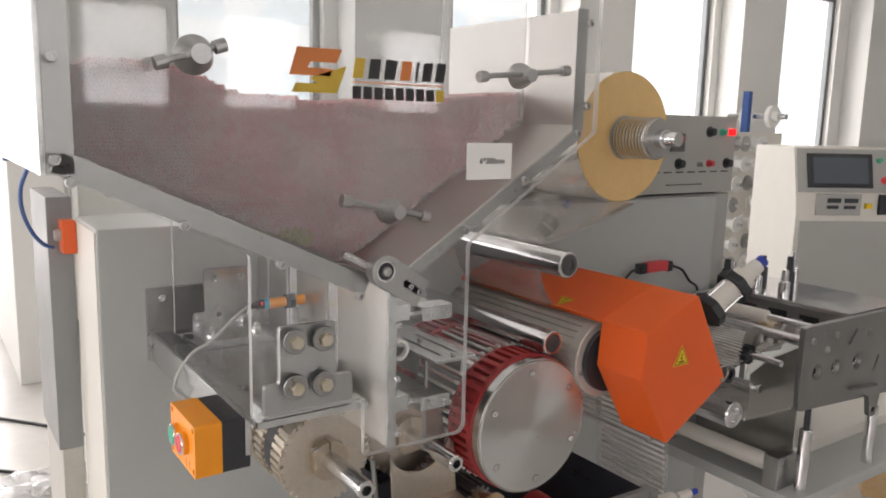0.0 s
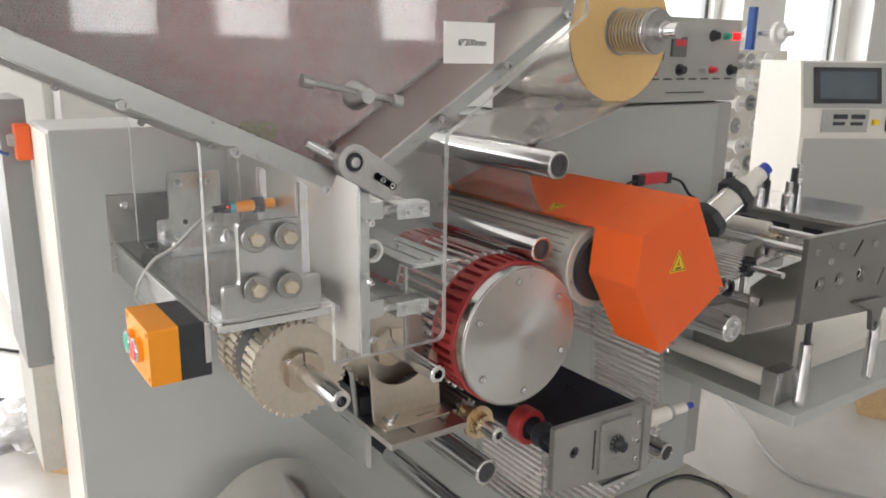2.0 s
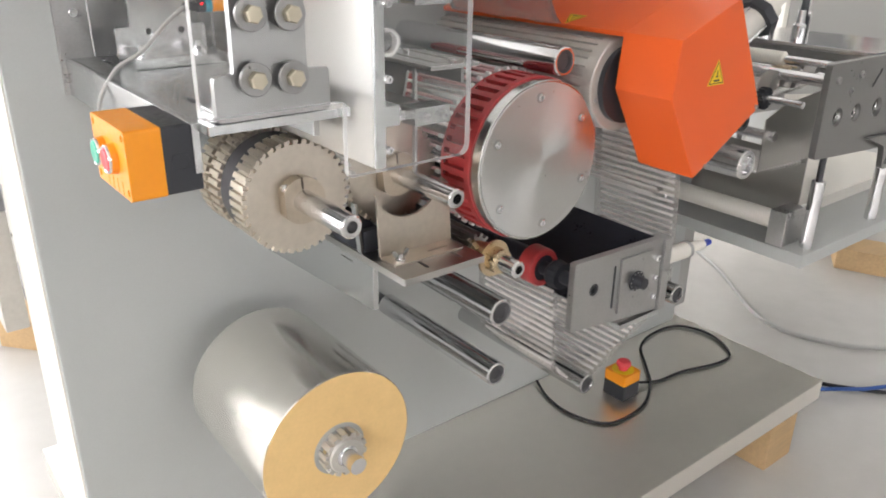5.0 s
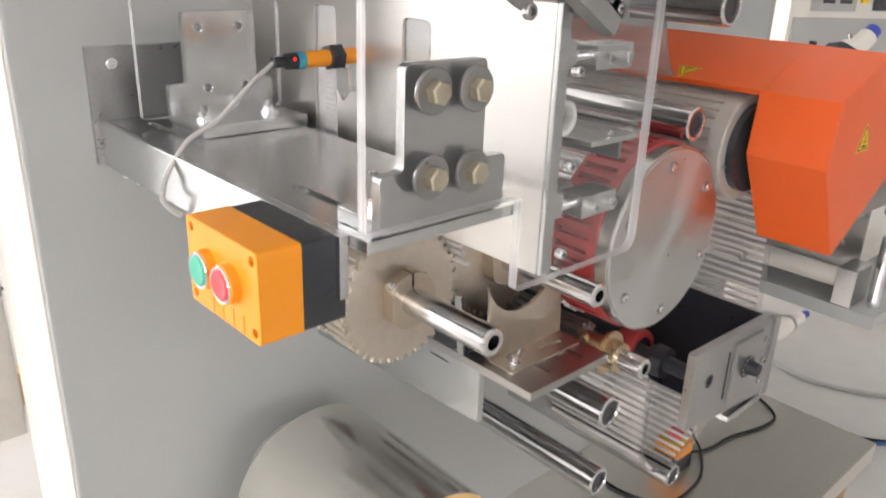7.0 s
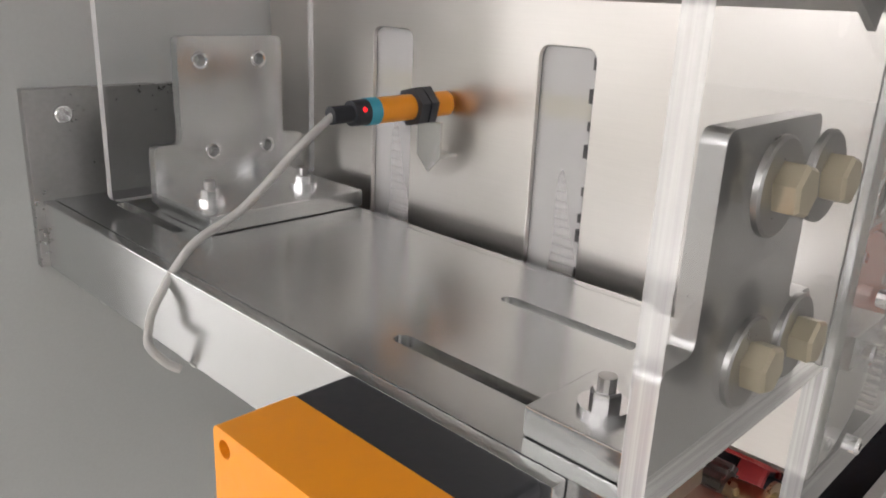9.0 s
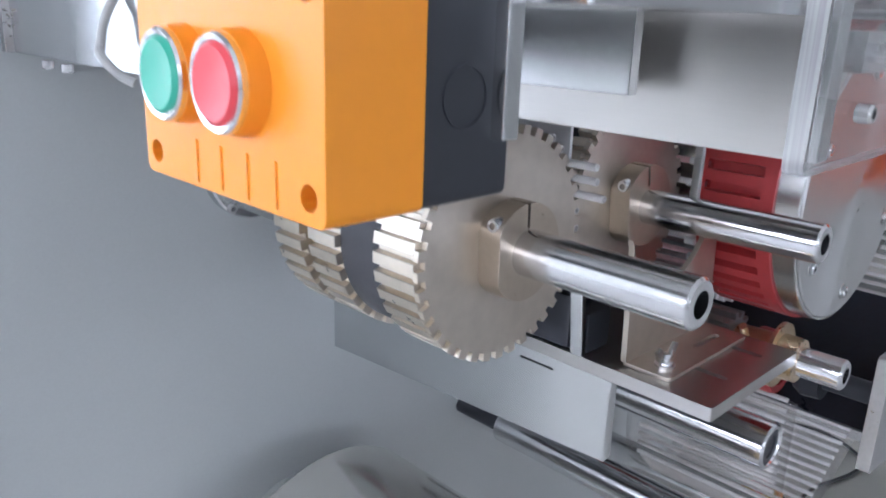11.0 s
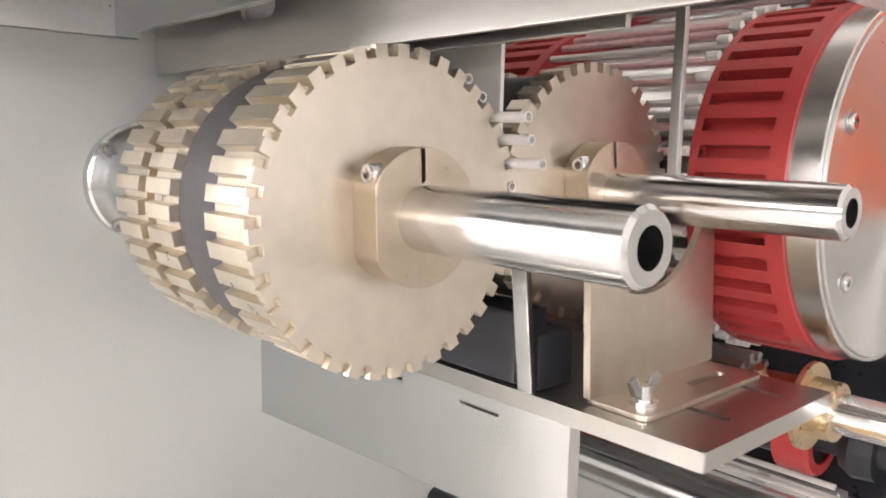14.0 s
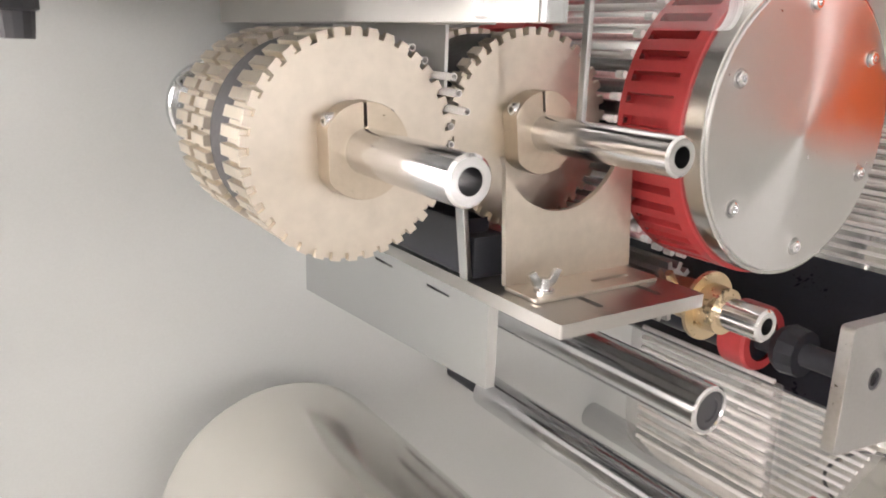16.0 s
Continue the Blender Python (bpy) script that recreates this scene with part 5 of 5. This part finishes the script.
big_cylinder((1.79, 1.42, 1.048), (1.90, 1.40, 1.125), 0.032, "cream air cylinder with black caps and a blue fitting")
big_cylinder((1.335, 1.55, 1.255), (1.36, 1.55, 1.275), 0.014, "small air cylinder with a blue fitting")

# ---- emergency stop on the base ----
es = thing("emergency_stop", (1.765, 1.565, 0.09), "small yellow and black emergency stop box", "emergency stop")
part("back_box", plate(rounded([(1.722, 1.53), (1.79, 1.53), (1.79, 1.60), (1.722, 1.60)], 0.005), 0.0905, 0.135, "z"), M["black"], es, "black plastic base", bev=0.002)
part("lid", plate(rounded([(1.722, 1.53), (1.79, 1.53), (1.79, 1.60), (1.722, 1.60)], 0.005), 0.1355, 0.165, "z"), M["yellow"], es, "yellow lid", bev=0.002)
part("legend_ring", lathe((1.756, 1.565, 0.1652), (0, 0, 1), [(0, 0.015), (0, 0.03), (0.001, 0.03), (0.001, 0.015)], 32), M["signyellow"], es)
part("mushroom_button", lathe((1.756, 1.565, 0.165), (0, 0, 1), [(0, 0), (0, 0.012), (0.012, 0.012), (0.014, 0.02), (0.022, 0.02), (0.027, 0.015), (0.028, 0)], 32), M["redbtn"], es, "red mushroom button")
solid("black_cable", sweep([(1.795, 1.56, 0.11), (1.88, 1.535, 0.095), (1.98, 1.524, 0.095), (2.10, 1.49, 0.095), (2.18, 1.50, 0.095), (2.235, 1.60, 0.095), (2.205, 1.70, 0.095), (2.10, 1.72, 0.095), (2.0, 1.69, 0.095), (1.91, 1.60, 0.1), (1.84, 1.53, 0.1), (1.74, 1.48, 0.095), (1.612, 1.484, 0.095), (1.565, 1.57, 0.095), (1.57, 1.66, 0.095), (1.60, 1.735, 0.10)], 0.0038), M["blackcable"], "thin black cable looped on the base plate", "cable")

# ---- second machine on the side ----
sm = thing("side_machine", (2.4, 1.6, FLOOR), "grey side machine with a bored plate on steel posts", "machine")
part("bored_plate", plate(rounded([(2.012, 0.778), (2.60, 0.74), (2.60, 1.0), (2.012, 1.002)], 0.012), 1.286, 1.302, "y", [ring(2.085, 0.872, 0.022, 24), ring(2.175, 0.872, 0.022, 24), ring(2.285, 0.872, 0.024, 24), slot(2.235, 0.93, 2.265, 0.965, 0.004), slot(2.38, 0.83, 2.40, 0.87, 0.004)]), M["darksteel"], sm, bev=0.002)
for x, z in ((2.16, 0.965), (2.05, 0.962), (2.12, 0.93), (2.33, 0.95)):
    part("screw", socket((x, 1.286, z), (0, -1, 0), 0.009, 0.006), M["cast"], sm)
for x in (2.085, 2.175, 2.285):
    part("bearing", lathe((x, 1.298, 0.872), (0, -1, 0), [(0, 0), (0, 0.0215), (0.003, 0.0215), (0.003, 0.013), (0, 0.012), (0, 0)], 28), M["steel"], sm)
for x in (2.076, 2.42):
    p = part("post", rod((x, 1.294, 0.54), (x, 1.294, 0.715), 0.016, 28, cham=0.002), M["chrome"], sm, "polished steel post")
    part("stud", rod((x, 1.294, 0.715), (x, 1.294, 0.776), 0.008, 14), M["black"], p)
    part("post", rod((x, 1.72, 0.54), (x, 1.72, 0.90), 0.016, 28), M["chrome"], sm)
part("bed", plate([(2.012, 1.265), (3.5, 1.265), (3.5, 2.3), (2.245, 2.3), (2.02, 1.73)], 0.505, 0.54, "z"), M["grey"], sm, "grey painted bed", bev=0.004)
part("leg", box(3.42, 3.48, 1.28, 1.34, FLOOR, 0.5045), M["grey"], sm, bev=0.004)
part("pale_board", box(2.19, 3.0, 1.42, 1.70, 0.5405, 0.575), M["cream"], sm, bev=0.002)
part("back_plate", plate(rounded([(2.012, 0.778), (2.60, 0.75), (2.60, 1.0), (2.012, 1.002)], 0.012), 1.70, 1.715), M["cast"], sm, bev=0.002)
for k in range(9):
    part("comb_finger", plate([(1.96 + k * 0.032, 0.925), (1.984 + k * 0.032, 0.925), (1.975 + k * 0.032, 0.965), (1.966 + k * 0.032, 0.95)], 1.40 + 0.012 * (k % 3), 1.43 + 0.012 * (k % 3)), M["stain"], sm)
part("cross_rod", rod((1.945, 1.303, 0.914), (1.945, 1.415, 0.914), 0.008), M["chrome"], sm)
part("cross_rod", rod((2.05, 1.303, 0.955), (2.05, 1.699, 0.955), 0.014), M["chrome"], sm)
part("cross_rod", rod((2.20, 1.303, 0.935), (2.20, 1.699, 0.935), 0.014), M["chrome"], sm)
part("brush_wheel", toothed(1.945, 0.914, 1.392, 1.410, 0.026, 16, 0.013, 0, 0.4), M["black"], sm, "black toothed wheel")
part("link", plate(rounded([(2.24, 0.80), (2.40, 0.79), (2.40, 0.76), (2.385, 0.70), (2.355, 0.70), (2.34, 0.765)], 0.012), 1.270, 1.284, "y", [ring(2.37, 0.72, 0.009)]), M["darksteel"], sm)
part("chute_sheet", plate([(1.373, 0.5405), (1.70, 0.5405), (1.70, 0.75), (1.373, 0.742)], 2.158, 2.162, "x"), M["stain"], sm, "dull stainless chute sheet", bev=0.0006)
part("side_sheet", plate([(1.93, 0.745), (2.26, 0.735), (2.26, 0.92), (2.0, 0.895), (1.93, 0.87)], 1.375, 1.378), M["stain"], sm, "dull stainless side sheet", bev=0.0006)
part("cloth_roll", rod((2.045, 1.371, 0.598), (2.045, 1.70, 0.598), 0.024, 28), M["cream"], sm, "pale cloth roll")
part("end_block", box(2.015, 2.105, 1.325, 1.37, 0.541, 0.632), M["cast"], sm, bev=0.002)
tb = part("top_rail", box(2.27, 2.56, 1.31, 2.05, 0.988, 1.002), M["chrome"], sm, "bright polished top rail", bev=0.002)
part("rail_side", box(2.275, 2.29, 1.312, 2.04, 0.90, 0.9875), M["darksteel"], sm)
for y in (1.40, 1.50, 1.60, 1.72):
    part("slot", box(2.2735, 2.2748, y, y + 0.06, 0.945, 0.968), M["black"], sm)
part("thick_rod", rod((2.10, 1.45, 0.985), (2.10, 1.70, 0.985), 0.017, 24, cham=0.002), M["cream"], sm)
part("thin_rod", rod((2.10, 1.303, 0.985), (2.10, 1.4495, 0.985), 0.009, 18), M["chrome"], sm)
part("rod_block", plate([(2.07, 0.967), (2.13, 0.967), (2.125, 0.92), (2.085, 0.93)], 1.43, 1.47), M["brass"], sm, "brown guide block", bev=0.002)
part("take_off_roller", lathe((1.85, 1.36, 0.777), (0, 1, 0), [(0.012, 0.0), (0.012, 0.022), (0, 0.024), (0, 0.032), (0.003, 0.034), (0.26, 0.034), (0.26, 0)], 40), M["chrome"], sm, "polished steel take-off roller")
part("guide_rod", rod((1.953, 1.36, 0.828), (1.953, 1.62, 0.828), 0.012, 20, cham=0.0015), M["chrome"], sm)
part("guide_ring", lathe((1.876, 1.40, 0.868), (0, 1, 0), [(0, 0.012), (0, 0.022), (0.012, 0.022), (0.012, 0.012)], 28), M["black"], sm)

# ---- touch screen console ----
hm = thing("touch_panel", (3.75, 2.40, FLOOR), "cream operator console with a dark touch screen and buttons", "control panel")
hx, hy = 3.75, 2.40
part("housing", plate([(hy - 0.02, FLOOR), (hy + 0.42, FLOOR), (hy + 0.42, 1.415), (hy + 0.05, 1.415), (hy, 1.20), (hy - 0.02, 1.10)], hx, hx + 0.62, "x"), M["cream"], hm, bev=0.006)
tilt = Matrix.Translation((hx + 0.31, hy + 0.022, 1.305)) @ Matrix.Rotation(math.atan2(-0.05, 0.215), 4, "X")


def tilted(name, b, m, label="", bev=0.002):
    o = part(name, b, m, hm, label, bev)
    o.matrix_basis = tilt
    return o


# added sheet: its grey paints the shade on the console's cream front
tilted("front_sheet", box(-0.30, 0.30, -0.0045, -0.001, -0.112, 0.105), M["console"], "added grey sheet painting the console front's shade")
tilted("bezel", box(-0.25, 0.09, -0.016, -0.004, -0.09, 0.08), M["black"], "black screen bezel")
tilted("screen", box(-0.225, 0.065, -0.019, -0.0165, -0.07, 0.06), M["screen"], "dark glass screen")
for x, z, k in ((0.13, 0.05, "green"), (0.24, 0.05, "redbtn"), (0.16, -0.05, "redbtn"), (0.25, -0.05, "green")):
    tilted("push_button", lathe((x, -0.004, z), (0, -1, 0), [(0, 0), (0, 0.02 if x == 0.16 else 0.013), (0.02, 0.018 if x == 0.16 else 0.012), (0.02, 0)], 20), M[k], bev=0)
part("lower_panel", box(hx + 0.10, hx + 0.33, hy - 0.034, hy - 0.016, 1.085, 1.19), M["cable"], hm, bev=0.002)
for x0 in (0.15, 0.24):
    part("display", box(hx + x0, hx + x0 + 0.07, hy - 0.038, hy - 0.0345, 1.148, 1.17), M["black"], hm)
    part("display", box(hx + x0, hx + x0 + 0.06, hy - 0.038, hy - 0.0345, 1.118, 1.134), M["black"], hm)
part("switch_plate", box(hx + 0.43, hx + 0.52, hy - 0.034, hy - 0.0165, 1.09, 1.19), M["black"], hm, bev=0.002)
part("rocker", box(hx + 0.46, hx + 0.49, hy - 0.042, hy - 0.0345, 1.12, 1.165), M["dark"], hm, bev=0.002)
part("lower_sheet", box(hx + 0.02, hx + 0.60, hy - 0.03, hy - 0.0205, 0.55, 1.055), M["console"], hm, "grey lower sheet", bev=0.002)
part("key_switch", box(hx + 0.36, hx + 0.39, hy - 0.034, hy - 0.0165, 1.12, 1.145), M["signyellow"], hm)

hm.rotation_euler = (0, 0, radians(-28))

# ---- stack of small machines behind ----
bk = thing("winding_stand", (4.75, 3.4, FLOOR), "steel stand with rows of white spools", "machine")
part("stand", box(4.50, 5.10, 3.35, 3.8, FLOOR, 1.47), M["cream"], bk, bev=0.006)
rk = random.Random(3)
for k in range(14):
    z = 0.62 + 0.13 * (k // 2)
    x = 4.55 + 0.22 * (k % 2) + rk.uniform(-0.05, 0.05)
    s = part("spool", lathe((x, 3.35, z), (0, -1, 0), [(0, 0), (0, 0.05), (0.01, 0.05), (0.01, 0.028), (0.07, 0.028), (0.07, 0.05), (0.08, 0.05), (0.08, 0)], 24), M["white" if k % 3 else "cast"], bk)
    part("spindle", rod((x, 3.27, z), (x, 3.24, z), 0.012, 12), M["chrome"], s)
part("upper_bracket", box(4.98, 5.02, 3.55, 3.6, 1.4705, 1.75), M["hose"], bk, bev=0.003)
part("upper_spindle", rod((5.05, 3.30, 1.58), (5.05, 3.75, 1.58), 0.02), M["chrome"], bk)
for y, r in ((3.42, 0.075), (3.62, 0.07)):
    part("upper_spool", lathe((5.05, y, 1.58), (0, -1, 0), [(0, 0), (0, r), (0.03, r), (0.03, r * 0.5), (0.07, r * 0.45), (0.07, 0)], 28), M["white"], bk)

# ---- side machine clutter ----
rc = random.Random(9)
for k in range(7):
    x, y = 2.33 + 0.032 * k, 1.55 + 0.045 * ((k * 5) % 7)
    h = rc.uniform(0.06, 0.14)
    solid("tool_holder", lathe((x, y, 1.0022), (0, 0, 1), [(0, 0), (0, 0.017), (h * 0.4, 0.017), (h * 0.45, 0.011), (h * 0.8, 0.010), (h * 0.8, 0)], 20), M["black" if k % 2 else "chrome"], "upright machine fitting on a polished rail", "fitting", "fittings on the table", bev=0.001)
ph = thing("fibre_sensor", (1.95, PANEL, 1.09), "small red and black sensor amplifier fixed to the side panel", "sensor")
part("sensor_body", box(1.905, 1.995, 1.718, PANEL - 0.001, 1.078, 1.108), M["redbtn"], ph, bev=0.003)
part("end_cap", box(1.878, 1.9045, 1.720, PANEL - 0.001, 1.076, 1.106), M["black"], ph, bev=0.003)
part("end_cap", box(1.9955, 2.018, 1.720, PANEL - 0.001, 1.074, 1.104), M["black"], ph, bev=0.003)
part("cable", sweep([(1.878, 1.73, 1.09), (1.84, 1.725, 1.085), (1.80, 1.72, 1.05), (1.79, 1.735, 1.0)], 0.004), M["blackcable"], ph)
part("cable", sweep([(2.018, 1.73, 1.09), (2.06, 1.72, 1.075), (2.09, 1.715, 1.04), (2.13, 1.72, 1.02), (2.16, 1.735, 1.0)], 0.004), M["blackcable"], ph)

# ---- loose things on the floor ----
solid("wooden_block", plate([(3.78, 1.70), (3.95, 1.80), (3.86, 2.0), (3.70, 1.90)], FLOOR, FLOOR + 0.10, "z"), M["wood"], "loose pine block lying on the floor", "wood block", bev=0.004)
solid("wooden_block", plate([(0.50, 3.38), (0.62, 3.24), (0.72, 3.34), (0.60, 3.50)], FLOOR, FLOOR + 0.12, "z"), M["wood"], "brown wooden block lying on the floor behind the machine", "wood block", bev=0.004)
F = FLOOR + 0.008
solid("floor_cable", sweep([(2.30, 1.75, F), (2.60, 1.52, F), (2.72, 1.36, F), (2.85, 1.22, F), (3.2, 1.0, F)], 0.007), M["blackcable"], "thick black cable on the floor", "cable", "floor cables")
solid("floor_cable", sweep([(2.32, 1.66, F), (2.62, 1.40, F + 0.012), (2.82, 1.27, F + 0.012), (3.3, 1.1, F)], 0.007), M["hose"], "dark blue cable on the floor", "cable", "floor cables")
solid("floor_hose", sweep([(3.4, 2.5, F), (3.22, 2.18, F), (3.0, 1.9, F), (2.93, 1.72, F), (3.0, 1.52, F), (3.115, 1.40, F), (3.5, 1.1, F)], 0.009), M["cable"], "grey hose curving over the floor", "hose")
solid("floor_cable", sweep([(-0.6, 5.2, F), (0.2, 5.1, F), (0.6, 4.75, F), (0.9, 4.3, F)], 0.008), M["blackcable"], "black cable on the floor", "cable", "floor cables")
solid("floor_cable", sweep([(-0.6, 4.2, F), (0.1, 4.4, F), (0.45, 4.15, F), (0.7, 3.9, F)], 0.008), M["blackcable"], "black cable on the floor", "cable", "floor cables")
solid("air_hose", sweep([(0.281, 1.645, 1.426), (0.331, 1.66, 1.422), (0.325, 1.74, 1.402), (0.321, 1.82, 1.361), (0.328, 1.88, 1.313), (0.347, 1.93, 1.267), (0.37, 1.967, 1.236), (0.39, 1.97, 1.226)], 0.004), M["hose"], "thin dark blue air hose hanging beside the hopper", "hose")


def bag(x, y):
    bm = bmesh.new()
    bmesh.ops.create_icosphere(bm, subdivisions=4, radius=0.20)
    for v in bm.verts:
        k = 1 + 0.55 * noise.noise(v.co * 9) + 0.25 * noise.noise(v.co * 25)
        v.co = Vector((x + v.co.x * k, y + v.co.y * k, FLOOR + max(0.0, 0.055 + v.co.z * k * 0.45)))
    return bm


solid("plastic_bag", bag(0.55, 3.72), M["bag"], "crumpled clear plastic bag on the floor", "plastic bag")
solid("paper_scrap", plate([(3.05, 1.30), (3.10, 1.29), (3.11, 1.33), (3.07, 1.34)], FLOOR + 0.001, FLOOR + 0.02, "z"), M["paper"], "small white scrap on the floor", "scrap")
